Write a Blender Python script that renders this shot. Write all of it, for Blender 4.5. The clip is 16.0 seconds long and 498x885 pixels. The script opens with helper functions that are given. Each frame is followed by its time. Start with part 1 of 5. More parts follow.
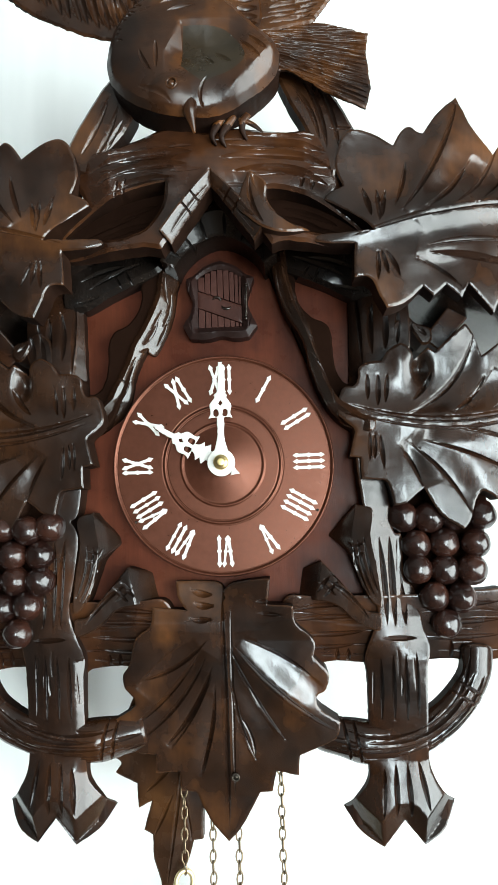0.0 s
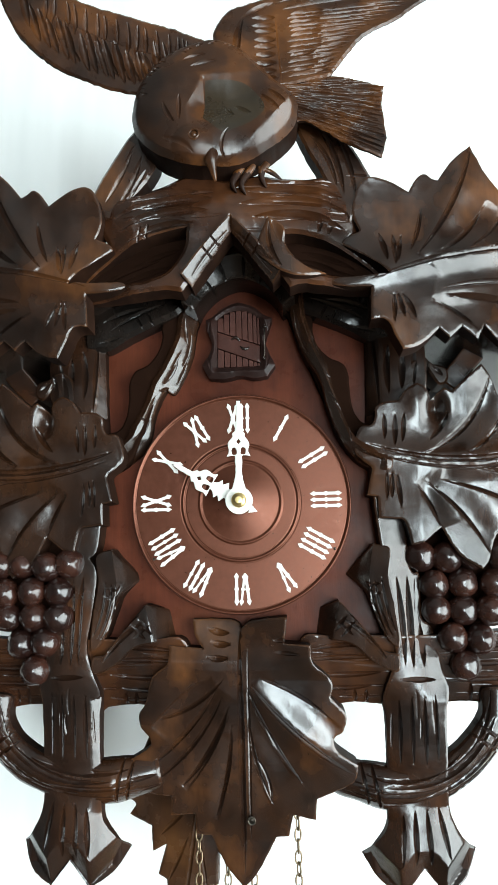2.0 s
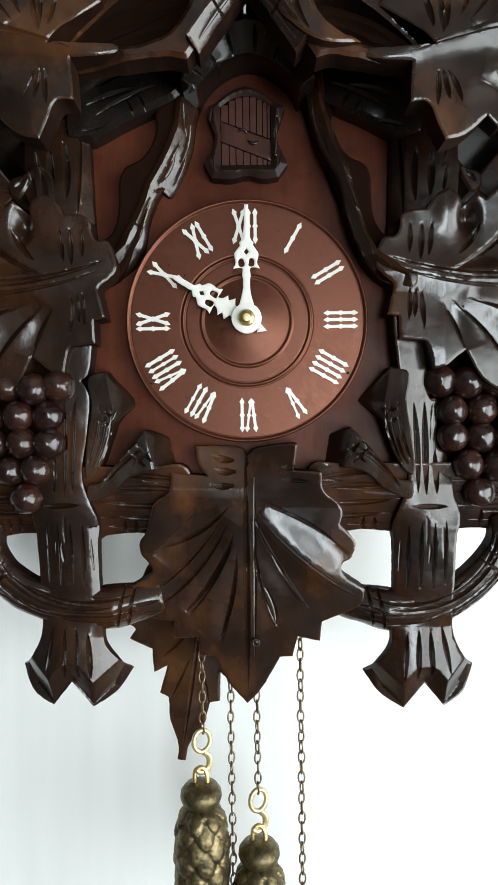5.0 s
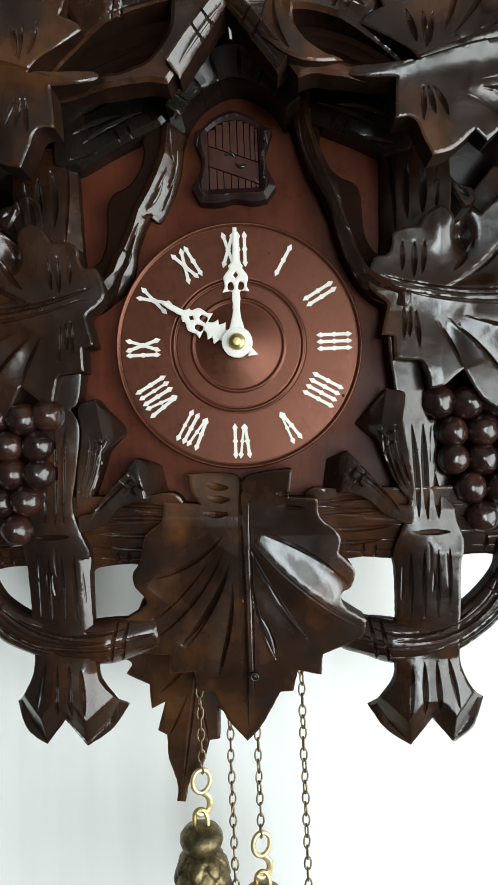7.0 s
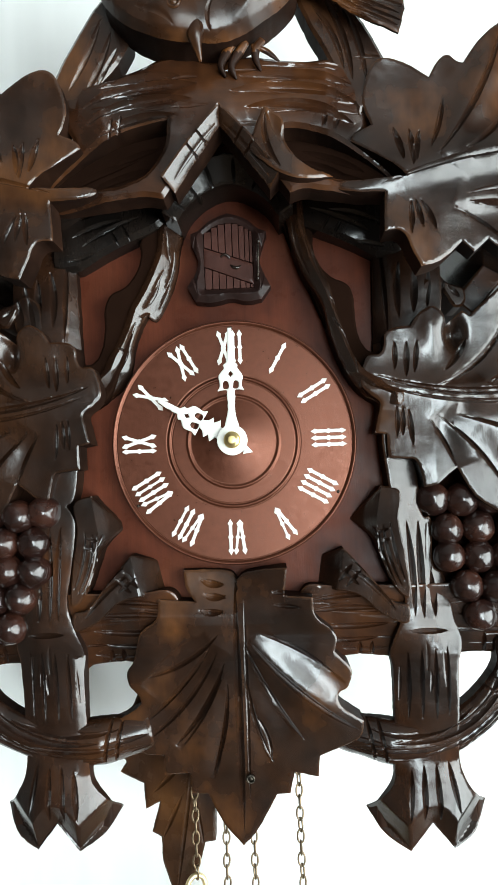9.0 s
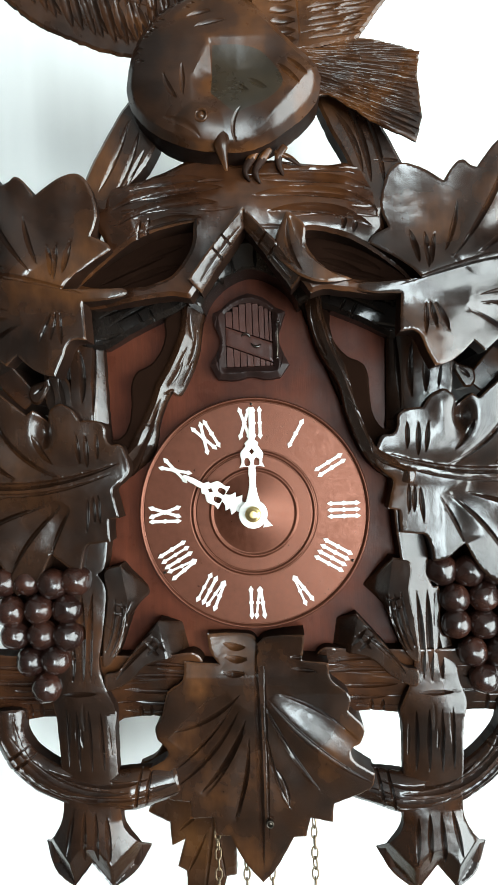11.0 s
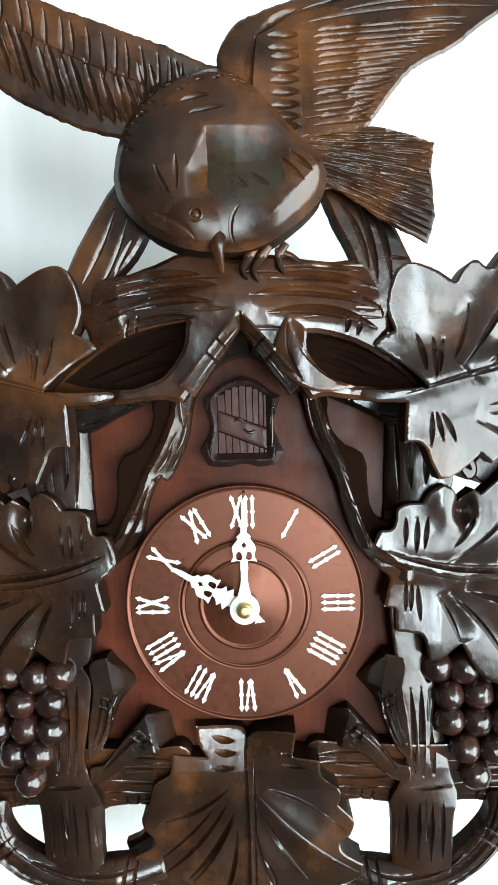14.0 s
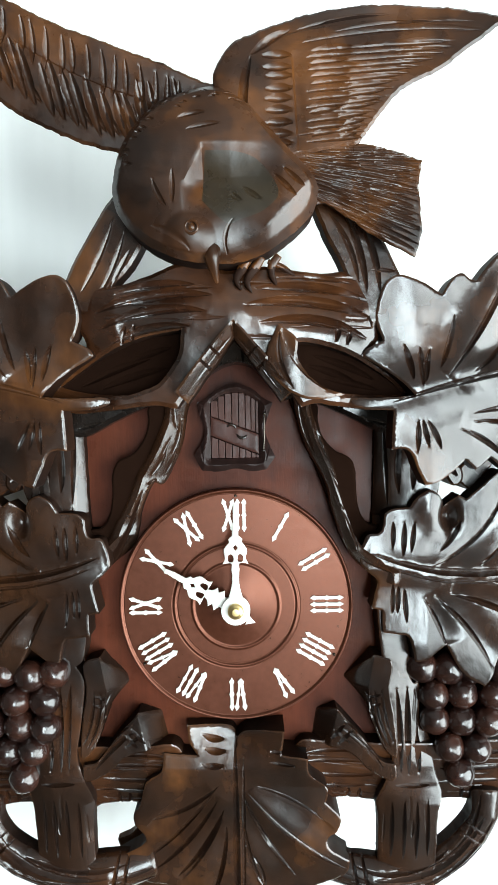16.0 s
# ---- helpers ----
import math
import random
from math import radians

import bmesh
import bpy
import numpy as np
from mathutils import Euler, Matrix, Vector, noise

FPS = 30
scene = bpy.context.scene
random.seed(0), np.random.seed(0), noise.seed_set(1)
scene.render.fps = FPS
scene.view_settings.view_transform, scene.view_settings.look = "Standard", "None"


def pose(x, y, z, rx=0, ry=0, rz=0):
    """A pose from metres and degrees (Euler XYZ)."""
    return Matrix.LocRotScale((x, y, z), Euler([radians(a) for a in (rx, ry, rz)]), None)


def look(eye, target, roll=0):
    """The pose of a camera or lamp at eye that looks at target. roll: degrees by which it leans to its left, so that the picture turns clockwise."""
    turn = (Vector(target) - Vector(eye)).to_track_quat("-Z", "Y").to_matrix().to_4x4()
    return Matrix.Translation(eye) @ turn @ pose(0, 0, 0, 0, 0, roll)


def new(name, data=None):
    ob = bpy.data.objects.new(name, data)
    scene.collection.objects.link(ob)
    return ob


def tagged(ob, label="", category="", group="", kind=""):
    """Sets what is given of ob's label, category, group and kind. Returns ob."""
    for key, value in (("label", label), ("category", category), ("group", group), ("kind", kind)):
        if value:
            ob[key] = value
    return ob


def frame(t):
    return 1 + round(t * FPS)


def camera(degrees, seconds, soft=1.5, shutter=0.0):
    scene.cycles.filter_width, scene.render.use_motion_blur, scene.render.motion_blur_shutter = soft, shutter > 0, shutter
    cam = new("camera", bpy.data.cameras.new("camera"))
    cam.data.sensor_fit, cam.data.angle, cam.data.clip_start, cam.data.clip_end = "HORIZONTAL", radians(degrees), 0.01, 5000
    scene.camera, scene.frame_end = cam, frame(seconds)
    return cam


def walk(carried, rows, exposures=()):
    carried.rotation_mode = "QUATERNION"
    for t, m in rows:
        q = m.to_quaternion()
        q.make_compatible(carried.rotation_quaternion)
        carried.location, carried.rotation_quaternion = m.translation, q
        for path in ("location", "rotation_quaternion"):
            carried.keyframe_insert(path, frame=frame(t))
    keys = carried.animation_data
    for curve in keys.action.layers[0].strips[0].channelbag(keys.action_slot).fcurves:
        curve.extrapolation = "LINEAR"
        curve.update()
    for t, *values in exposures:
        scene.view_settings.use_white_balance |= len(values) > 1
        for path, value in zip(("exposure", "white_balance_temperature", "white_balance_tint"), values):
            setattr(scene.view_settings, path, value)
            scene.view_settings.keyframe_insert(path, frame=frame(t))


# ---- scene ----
cam = camera(40.16, 16.0, 1.15)
PATH = [
    (0, (0.0275, -0.3188, 1.5699), (-0.0645, 1.6636, 1.8176), -1.78),
    (0.5, (0.0288, -0.3177, 1.5716), (-0.0874, 1.6473, 1.9251), -1.58),
    (1, (0.0304, -0.3185, 1.5712), (-0.1038, 1.6394, 1.9568), -1.54),
    (1.5, (0.0301, -0.3219, 1.5729), (-0.1072, 1.6391, 1.9412), -1.63),
    (2, (0.0266, -0.3225, 1.5717), (-0.1068, 1.6428, 1.9174), -1.30),
    (2.5, (0.0244, -0.3229, 1.5702), (-0.1048, 1.6540, 1.8445), -0.92),
    (3, (0.0163, -0.3174, 1.5639), (-0.0659, 1.6744, 1.7262), -0.78),
    (3.5, (0.0111, -0.3121, 1.5603), (-0.0351, 1.6866, 1.6150), -1.03),
    (4, (0.0076, -0.3044, 1.5593), (-0.0143, 1.6947, 1.5033), -0.49),
    (6.5, (-0.0022, -0.2910, 1.5554), (-0.0022, 1.7077, 1.4850), -1.59),
    (7, (0.0134, -0.2876, 1.5569), (-0.0581, 1.7111, 1.5689), -2.01),
    (7.5, (0.0189, -0.2850, 1.5621), (-0.0680, 1.7123, 1.6208), -1.99),
    (8, (0.0222, -0.2861, 1.5667), (-0.0669, 1.7095, 1.6657), -2.35),
    (8.5, (0.0210, -0.2881, 1.5703), (-0.0658, 1.7054, 1.7063), -2.20),
    (9, (0.0178, -0.2896, 1.5803), (-0.0592, 1.7046, 1.7106), -2.17),
    (11.3, (0.0121, -0.3115, 1.6316), (-0.0769, 1.6863, 1.6605), -2.07),
    (11.5, (0.0137, -0.3130, 1.6354), (-0.0821, 1.6845, 1.6631), -2.11),
    (12, (0.0078, -0.3136, 1.6563), (-0.0580, 1.6846, 1.6056), -1.92),
    (12.5, (0.0120, -0.3062, 1.6680), (-0.0606, 1.6908, 1.5858), -2.11),
    (13, (0.0110, -0.2967, 1.6793), (-0.0633, 1.6991, 1.5727), -2.18),
    (13.5, (0.0075, -0.2932, 1.6857), (-0.0587, 1.7028, 1.5765), -1.62),
    (14, (0.0077, -0.2932, 1.6866), (-0.0212, 1.7037, 1.5782), -1.41),
    (14.5, (0.0080, -0.2983, 1.6885), (0.0222, 1.6989, 1.5844), -1.11),
    (15, (0.0083, -0.3001, 1.6892), (0.0409, 1.6969, 1.5845), -1.08),
    (15.5, (0.0109, -0.3017, 1.6898), (0.0326, 1.6951, 1.5790), -0.96),
    (16, (0.0081, -0.3007, 1.6876), (0.0002, 1.6969, 1.5899), -0.92),
]
EXPOSURES = [(0.0, 0.25, 6600, 10), (3.0, 0.24, 6500, 10), (4.0, -0.14, 6550, 12), (5.2, -0.33, 6700, 13), (6.5, -0.44, 6700, 13), (7.0, -0.36, 6800, 13), (8.0, -0.1, 6750, 13), (9.0, 0.17, 6650, 11), (11.5, 0.37, 6550, 10), (13.0, 0.44, 6500, 10), (16.0, 0.45, 6500, 10)]
walk(cam, [(t, look(eye, target, roll)) for t, eye, target, roll in PATH], EXPOSURES)

# ---- light ----
world = bpy.data.worlds.new("sky")
scene.world = world
world.use_nodes = True
sky = world.node_tree.nodes.new("ShaderNodeTexSky")
sky.sky_type = "NISHITA"
sky.sun_disc = False
sky.sun_elevation, sky.sun_rotation = radians(35), radians(200)
world.node_tree.nodes["Background"].inputs["Strength"].default_value = 0.1
world.node_tree.links.new(sky.outputs["Color"], world.node_tree.nodes["Background"].inputs["Color"])

WALL_Y = 0.105
SECOND = dict(x0=0.15, x1=0.82, z0=0.75, z1=2.10, y=-2.9)
WIN = dict(y0=-2.45, y1=-0.20, z0=0.80, z1=1.88, x=0.85)


def daylight(name, at, towards, wide, high, watts, colour):
    """The sky's light in an opening."""
    lamp = bpy.data.lights.new(name, "AREA")
    lamp.shape, lamp.size, lamp.size_y = "RECTANGLE", wide, high
    lamp.energy, lamp.color = watts, colour
    ob = new(name, lamp)
    ob.matrix_world = look(at, towards)
    return ob


SKY_TINT = (0.86, 0.97, 0.985)
WIN_MID = ((WIN["y0"] + WIN["y1"]) / 2, (WIN["z0"] + WIN["z1"]) / 2)
daylight("window_daylight", (WIN["x"] + 0.06, *WIN_MID), (WIN["x"] - 1, *WIN_MID), WIN["y1"] - WIN["y0"] - 0.12, WIN["z1"] - WIN["z0"] - 0.12, 66, SKY_TINT)
SECOND_MID = ((SECOND["x0"] + SECOND["x1"]) / 2, (SECOND["z0"] + SECOND["z1"]) / 2)
daylight("second_window_daylight", (SECOND_MID[0], SECOND["y"] - 0.06, SECOND_MID[1]), (SECOND_MID[0], 0, SECOND_MID[1]), SECOND["x1"] - SECOND["x0"] - 0.1, SECOND["z1"] - SECOND["z0"] - 0.1, 46, (0.8, 0.95, 1.0))


# ---- materials ----
class Nodes:
    """A small helper to wire up a node material."""

    def __init__(self, name):
        self.mat = bpy.data.materials.new(name)
        self.mat.use_nodes = True
        self.tree = self.mat.node_tree
        self.shader = self.tree.nodes["Principled BSDF"]

    def add(self, kind, values=()):
        node = self.tree.nodes.new(kind)
        for key, value in dict(values).items():
            if isinstance(value, bpy.types.NodeSocket):
                self.tree.links.new(value, node.inputs[key])
            else:
                node.inputs[key].default_value = value
        return node

    def put(self, key, value):
        if isinstance(value, bpy.types.NodeSocket):
            self.tree.links.new(value, self.shader.inputs[key])
        else:
            self.shader.inputs[key].default_value = value

    def noise(self, scale, stretch=(1, 1, 1), detail=4.0, rough=0.55):
        at = self.add("ShaderNodeTexCoord")
        m = self.add("ShaderNodeMapping", {"Vector": at.outputs["Object"], "Scale": stretch})
        return self.add("ShaderNodeTexNoise", {"Vector": m.outputs["Vector"], "Scale": scale, "Detail": detail, "Roughness": rough}).outputs["Fac"]

    def ramp(self, fac, *stops):
        node = self.add("ShaderNodeValToRGB", {"Fac": fac})
        ramp = node.color_ramp
        while len(ramp.elements) < len(stops):
            ramp.elements.new(0.5)
        for e, (at, colour) in zip(ramp.elements, stops):
            e.position, e.color = at, (*colour, 1)
        return node.outputs["Color"]

    def mix(self, fac, a, b, blend="MIX"):
        node = self.add("ShaderNodeMix")
        node.data_type, node.blend_type = "RGBA", blend
        for socket, value in ((node.inputs[0], fac), (node.inputs[6], a), (node.inputs[7], b)):
            if isinstance(value, bpy.types.NodeSocket):
                self.tree.links.new(value, socket)
            else:
                socket.default_value = value if isinstance(value, float) else (*value, 1)
        return node.outputs[2]

    def bump(self, height, strength, distance, normal=None):
        values = {"Height": height, "Strength": strength, "Distance": distance}
        if normal:
            values["Normal"] = normal
        return self.add("ShaderNodeBump", values).outputs["Normal"]


def stained_wood(name, dark, mid, warm, grain=(1, 1, 0.18), rough=0.4, coat=1.0, coat_rough=0.2, worn=0.58, tool=0.07):
    """Carved limewood, stained unevenly and lacquered; grain runs along the squeezed axis."""
    n = Nodes(name)
    patches = n.noise(26, detail=4)
    fibres = n.noise(420, grain, detail=5, rough=0.65)
    fine = n.noise(1500, grain, detail=2)
    blotch = n.noise(45, detail=5, rough=0.6)
    colour = n.ramp(patches, (0.36, dark), (0.50, mid), (worn, tuple(0.75 * m + 0.25 * w for m, w in zip(mid, warm))), (min(worn + 0.14, 1), warm))
    colour = n.mix(0.5, colour, n.ramp(fibres, (0.3, (0.45, 0.42, 0.40)), (0.7, (1.0, 1.0, 1.0))), "MULTIPLY")
    colour = n.mix(0.55, colour, n.ramp(blotch, (0.35, (0.5, 0.48, 0.47)), (0.65, (1.0, 1.0, 1.0))), "MULTIPLY")
    edge = n.add("ShaderNodeMapRange", {"Value": n.add("ShaderNodeNewGeometry").outputs["Pointiness"], "From Min": 0.53, "From Max": 0.62, "To Max": 0.45}).outputs["Result"]
    rubbed = n.add("ShaderNodeMath", {0: edge, 1: n.ramp(blotch, (0.4, (0, 0, 0)), (0.6, (1, 1, 1)))})
    rubbed.operation = "MULTIPLY"
    n.put("Base Color", n.mix(rubbed.outputs[0], colour, tuple(1.3 * c for c in warm)))
    n.put("Roughness", n.add("ShaderNodeMapRange", {"Value": blotch, "From Min": 0.3, "From Max": 0.7, "To Min": rough, "To Max": rough + 0.2}).outputs["Result"])
    n.put("Specular IOR Level", 0.06)
    n.put("Coat Weight", coat)
    n.put("Coat Roughness", n.add("ShaderNodeMapRange", {"Value": n.noise(90), "From Min": 0.3, "From Max": 0.7, "To Min": coat_rough * 0.75, "To Max": coat_rough * 1.3}).outputs["Result"])
    n.put("Coat IOR", 1.56)
    wave = n.bump(n.noise(95, (1, 1, 0.6), detail=2, rough=0.5), tool, 0.0016)
    wave = n.bump(n.noise(260, detail=3), 0.16, 0.0005, wave)
    n.put("Coat Normal", n.bump(fibres, 0.09, 0.0003, wave))
    n.put("Normal", n.bump(fine, 0.25, 0.00025, wave))
    return n.mat


def plain(name, colour, rough=0.5, metal=0.0, vary=0.25, scale=60.0, coat=0.0, dents=0.15, depth=0.0004, gloss=0.5):
    n = Nodes(name)
    spots = n.noise(scale, detail=5, rough=0.6)
    low = tuple(c * (1 - vary) for c in colour)
    n.put("Base Color", n.ramp(spots, (0.3, low), (0.7, colour)))
    n.put("Roughness", n.add("ShaderNodeMapRange", {"Value": spots, "From Min": 0.3, "From Max": 0.7, "To Min": rough * 0.8, "To Max": rough * 1.2}).outputs["Result"])
    n.put("Metallic", metal)
    n.put("Specular IOR Level", gloss)
    n.put("Coat Weight", coat)
    n.put("Normal", n.bump(n.noise(scale * 6, detail=3), dents, depth))
    return n.mat


WOOD = stained_wood("dark_stained_wood", (0.011, 0.005, 0.003), (0.027, 0.0104, 0.0048), (0.125, 0.046, 0.0138), worn=0.56)
WOOD_ACROSS = stained_wood("dark_stained_wood_across", (0.012, 0.005, 0.0027), (0.036, 0.0122, 0.0048), (0.105, 0.036, 0.0105), grain=(0.18, 1, 1), worn=0.57)
WOOD_SMOKED = stained_wood("smoked_dark_wood", (0.010, 0.0048, 0.003), (0.023, 0.009, 0.0045), (0.08, 0.028, 0.008), grain=(0.18, 1, 1), worn=0.62)
WOOD_STEM = stained_wood("smoked_dark_wood_upright", (0.010, 0.0048, 0.003), (0.022, 0.009, 0.0046), (0.085, 0.029, 0.009), worn=0.6)
WOOD_DARK = stained_wood("umber_stained_wood", (0.010, 0.0048, 0.003), (0.023, 0.0093, 0.0046), (0.07, 0.026, 0.009), worn=0.62)
WOOD_BLACK = stained_wood("blackened_wood", (0.008, 0.006, 0.005), (0.013, 0.009, 0.007), (0.03, 0.014, 0.008))
WOOD_BIRD = stained_wood("walnut_stained_wood", (0.014, 0.0055, 0.0025), (0.044, 0.015, 0.0046), (0.14, 0.048, 0.0105), grain=(0.25, 1, 1), worn=0.52, coat=0.72, coat_rough=0.3, tool=0.14)
# bird wood with the breast hollow's dark greenish reflection put into the colour
WOOD_HOLLOW_SHADE = stained_wood("hollow_shade_wood", (0.014, 0.009, 0.0045), (0.025, 0.0158, 0.0068), (0.055, 0.030, 0.010), grain=(0.25, 1, 1), coat_rough=0.28)
WOOD_GRAPE = stained_wood("cherry_stained_wood", (0.012, 0.005, 0.004), (0.024, 0.0085, 0.006), (0.055, 0.017, 0.009), coat_rough=0.19, tool=0.35)
WOOD_BOARD = stained_wood("reddish_brown_board", (0.068, 0.0165, 0.0077), (0.097, 0.0232, 0.0104), (0.13, 0.036, 0.0152), grain=(1, 1, 0.08), rough=0.5, coat=0.1, coat_rough=0.32, tool=0.05)
WOOD_DOOR = stained_wood("dusky_plum_wood", (0.035, 0.014, 0.011), (0.055, 0.021, 0.016), (0.085, 0.032, 0.024), rough=0.45, coat=0.25, coat_rough=0.25, tool=0.2)
WOOD_PLAQUE = stained_wood("plum_black_wood", (0.014, 0.007, 0.006), (0.024, 0.011, 0.009), (0.045, 0.018, 0.014), rough=0.5, coat=0.25, coat_rough=0.32)
# dark brown without gloss; the shade of deep gaps is put into the colour
SHADE_BACKING = plain("matt_shade_brown", (0.014, 0.0065, 0.0042), rough=0.8, vary=0.4, scale=40, gloss=0.0)
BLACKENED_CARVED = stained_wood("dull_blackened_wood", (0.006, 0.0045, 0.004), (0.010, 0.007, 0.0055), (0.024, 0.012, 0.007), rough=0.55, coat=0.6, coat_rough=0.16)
WOOD_SAWN = stained_wood("dull_sawn_edge_wood", (0.009, 0.0045, 0.003), (0.016, 0.0072, 0.0045), (0.035, 0.014, 0.007), rough=0.65, coat=0.1, coat_rough=0.4)
WOOD_LEAF_BACK = stained_wood("russet_wood", (0.026, 0.011, 0.005), (0.05, 0.02, 0.008), (0.11, 0.044, 0.014), rough=0.4, coat=0.3, coat_rough=0.25)
LACQUERED = (WOOD, WOOD_DARK, WOOD_ACROSS, WOOD_SMOKED, WOOD_STEM, WOOD_BIRD)
DIAL = plain("copper_brown_dial", (0.108, 0.0320, 0.0155), rough=0.34, metal=0.66, vary=0.16, scale=420, coat=0.0, dents=0.2, depth=0.0002)
IVORY = plain("ivory_plastic", (0.70, 0.68, 0.63), rough=0.35, vary=0.04, scale=200, dents=0.05)
BRASS = plain("polished_brass", (0.82, 0.62, 0.28), rough=0.42, metal=1.0, vary=0.2, scale=300)
BRASS_SOFT = plain("pale_brass_sheet", (0.86, 0.70, 0.40), rough=0.38, metal=0.85, vary=0.12, scale=200)
CHAIN_METAL = plain("aged_brass_chain", (0.30, 0.22, 0.14), rough=0.38, metal=1.0, vary=0.45, scale=250)
SCREW = plain("dark_screw_steel", (0.10, 0.085, 0.07), rough=0.35, metal=1.0, vary=0.4, scale=500)


def wall_paint():
    """Matt white paint with faint upright roller streaks."""
    n = Nodes("white_wall_paint")
    streaks = n.noise(24, (1, 1, 0.10), detail=3)
    clouds = n.noise(7, detail=3)
    colour = n.ramp(streaks, (0.33, (0.765, 0.775, 0.76)), (0.62, (0.86, 0.865, 0.85)))
    n.put("Base Color", n.mix(0.6, colour, n.ramp(clouds, (0.3, (0.95, 0.95, 0.945)), (0.7, (1.0, 1.0, 1.0))), "MULTIPLY"))
    n.put("Roughness", 0.65)
    n.put("Normal", n.bump(n.noise(40, detail=4), 0.12, 0.002, n.bump(streaks, 0.2, 0.003)))
    return n.mat


PLASTER = wall_paint()
# unseen walls and ceiling, darkened so that the lacquer reflects less of them
DARK_ROOM_PAINT = plain("unseen_wall_taupe", (0.09, 0.08, 0.07), rough=0.7, vary=0.06, scale=5, dents=0.1, depth=0.002)
CEILING = plain("dim_ceiling_grey", (0.2, 0.2, 0.195), rough=0.8, vary=0.04, scale=4)
FLOOR_WOOD = plain("brown_oak_floor", (0.12, 0.07, 0.04), rough=0.45, vary=0.35, scale=8)
FRAME_WHITE = plain("white_window_paint", (0.78, 0.78, 0.76), rough=0.4, vary=0.04, scale=20)


def iron_bronze():
    """Cast iron painted antique gold, dark in the hollows."""
    n = Nodes("antique_gold_iron")
    spots = n.noise(220, detail=5, rough=0.7)
    n.put("Base Color", n.ramp(spots, (0.32, (0.05, 0.04, 0.025)), (0.55, (0.17, 0.13, 0.065)), (0.75, (0.30, 0.23, 0.12))))
    n.put("Metallic", 0.85)
    n.put("Roughness", n.add("ShaderNodeMapRange", {"Value": spots, "To Min": 0.55, "To Max": 0.3}).outputs["Result"])
    n.put("Normal", n.bump(n.noise(700, detail=4, rough=0.7), 0.4, 0.0005))
    return n.mat


IRON = iron_bronze()

from mathutils.geometry import delaunay_2d_cdt as delaunay

# ---- building tools; the clock is drawn in millimetres from the dial's centre ----
MM = 0.001
CLOCK_Z = 1.60


def part(name, bm, material, parent=None, label="", smooth=True, scale=MM):
    """Links a bmesh as one mesh object, under a thing or a part where one is given."""
    mesh = bpy.data.meshes.new(name)
    if scale != 1:
        bmesh.ops.scale(bm, vec=(scale, scale, scale), verts=bm.verts)
    bm.to_mesh(mesh)
    bm.free()
    return shape(name, mesh, material, parent, label, smooth)


def shape(name, mesh, material, parent=None, label="", smooth=True):
    if material and not mesh.materials:
        mesh.materials.append(material)
        mesh.materials.append(WOOD_SAWN if material in LACQUERED else material)
    mesh.shade_smooth() if smooth else mesh.shade_flat()
    ob = new(name, mesh)
    if parent:
        ob.parent = parent
    return tagged(ob, label)


def empty(name, at, label, category, group=""):
    ob = new(name)
    ob.location = at
    ob.empty_display_size = 0.02
    return tagged(ob, label, category, group)


def box(bm, x0, x1, y0, y1, z0, z1, bevel=0.0):
    made = bmesh.ops.create_cube(bm, size=1, matrix=Matrix.Translation(((x0 + x1) / 2, (y0 + y1) / 2, (z0 + z1) / 2)) @ Matrix.Diagonal((x1 - x0, y1 - y0, z1 - z0, 1)))
    if bevel:
        edges = {e for v in made["verts"] for e in v.link_edges}
        bmesh.ops.bevel(bm, geom=list(edges), offset=bevel, segments=2, affect="EDGES", profile=0.5)
    return bm


def rounded(points, step):
    """A closed outline through points (x, z); (x, z, 1) marks a sharp corner."""
    n, out = len(points), []
    for i in range(n):
        p0, p1, p2, p3 = (np.array(points[(i + k) % n][:2], float) for k in (-1, 0, 1, 2))
        sharp1, sharp2 = len(points[i]) > 2, len(points[(i + 1) % n]) > 2
        m1 = (p2 - p1) * 0.7 if sharp1 else (p2 - p0) * 0.5
        m2 = (p2 - p1) * 0.7 if sharp2 else (p3 - p1) * 0.5
        count = max(2, int(np.linalg.norm(p2 - p1) / step))
        for s in np.arange(count) / count:
            out.append((2 * s**3 - 3 * s**2 + 1) * p1 + (s**3 - 2 * s**2 + s) * m1 + (3 * s**2 - 2 * s**3) * p2 + (s**3 - s**2) * m2)
    return np.array(out)


def inside(q, loop):
    """Even-odd test of points against a closed loop."""
    a, b = loop, np.roll(loop, -1, 0)
    hit = np.zeros(len(q), bool)
    for (ax, az), (bx, bz) in zip(a, b):
        if az == bz:
            continue
        cross = (az > q[:, 1]) != (bz > q[:, 1])
        hit ^= cross & (q[:, 0] < (bx - ax) * (q[:, 1] - az) / (bz - az) + ax)
    return hit


def off_line(q, line):
    """Distance of points from a polyline, how far along it (0 to 1) the nearest place is, and whether it lies to the left."""
    best, along, left = np.full(len(q), 1e9), np.zeros(len(q)), np.zeros(len(q), bool)
    for i in range(len(line) - 1):
        a, d = line[i], line[i + 1] - line[i]
        s = np.clip(((q - a) @ d) / max(d @ d, 1e-9), 0, 1)
        away = q - a - s[:, None] * d
        far = np.hypot(*away.T)
        near = far < best
        best[near], along[near] = far[near], (i + s[near]) / (len(line) - 1)
        left[near] = (d[0] * away[near, 1] - d[1] * away[near, 0]) > 0
    return best, along, left


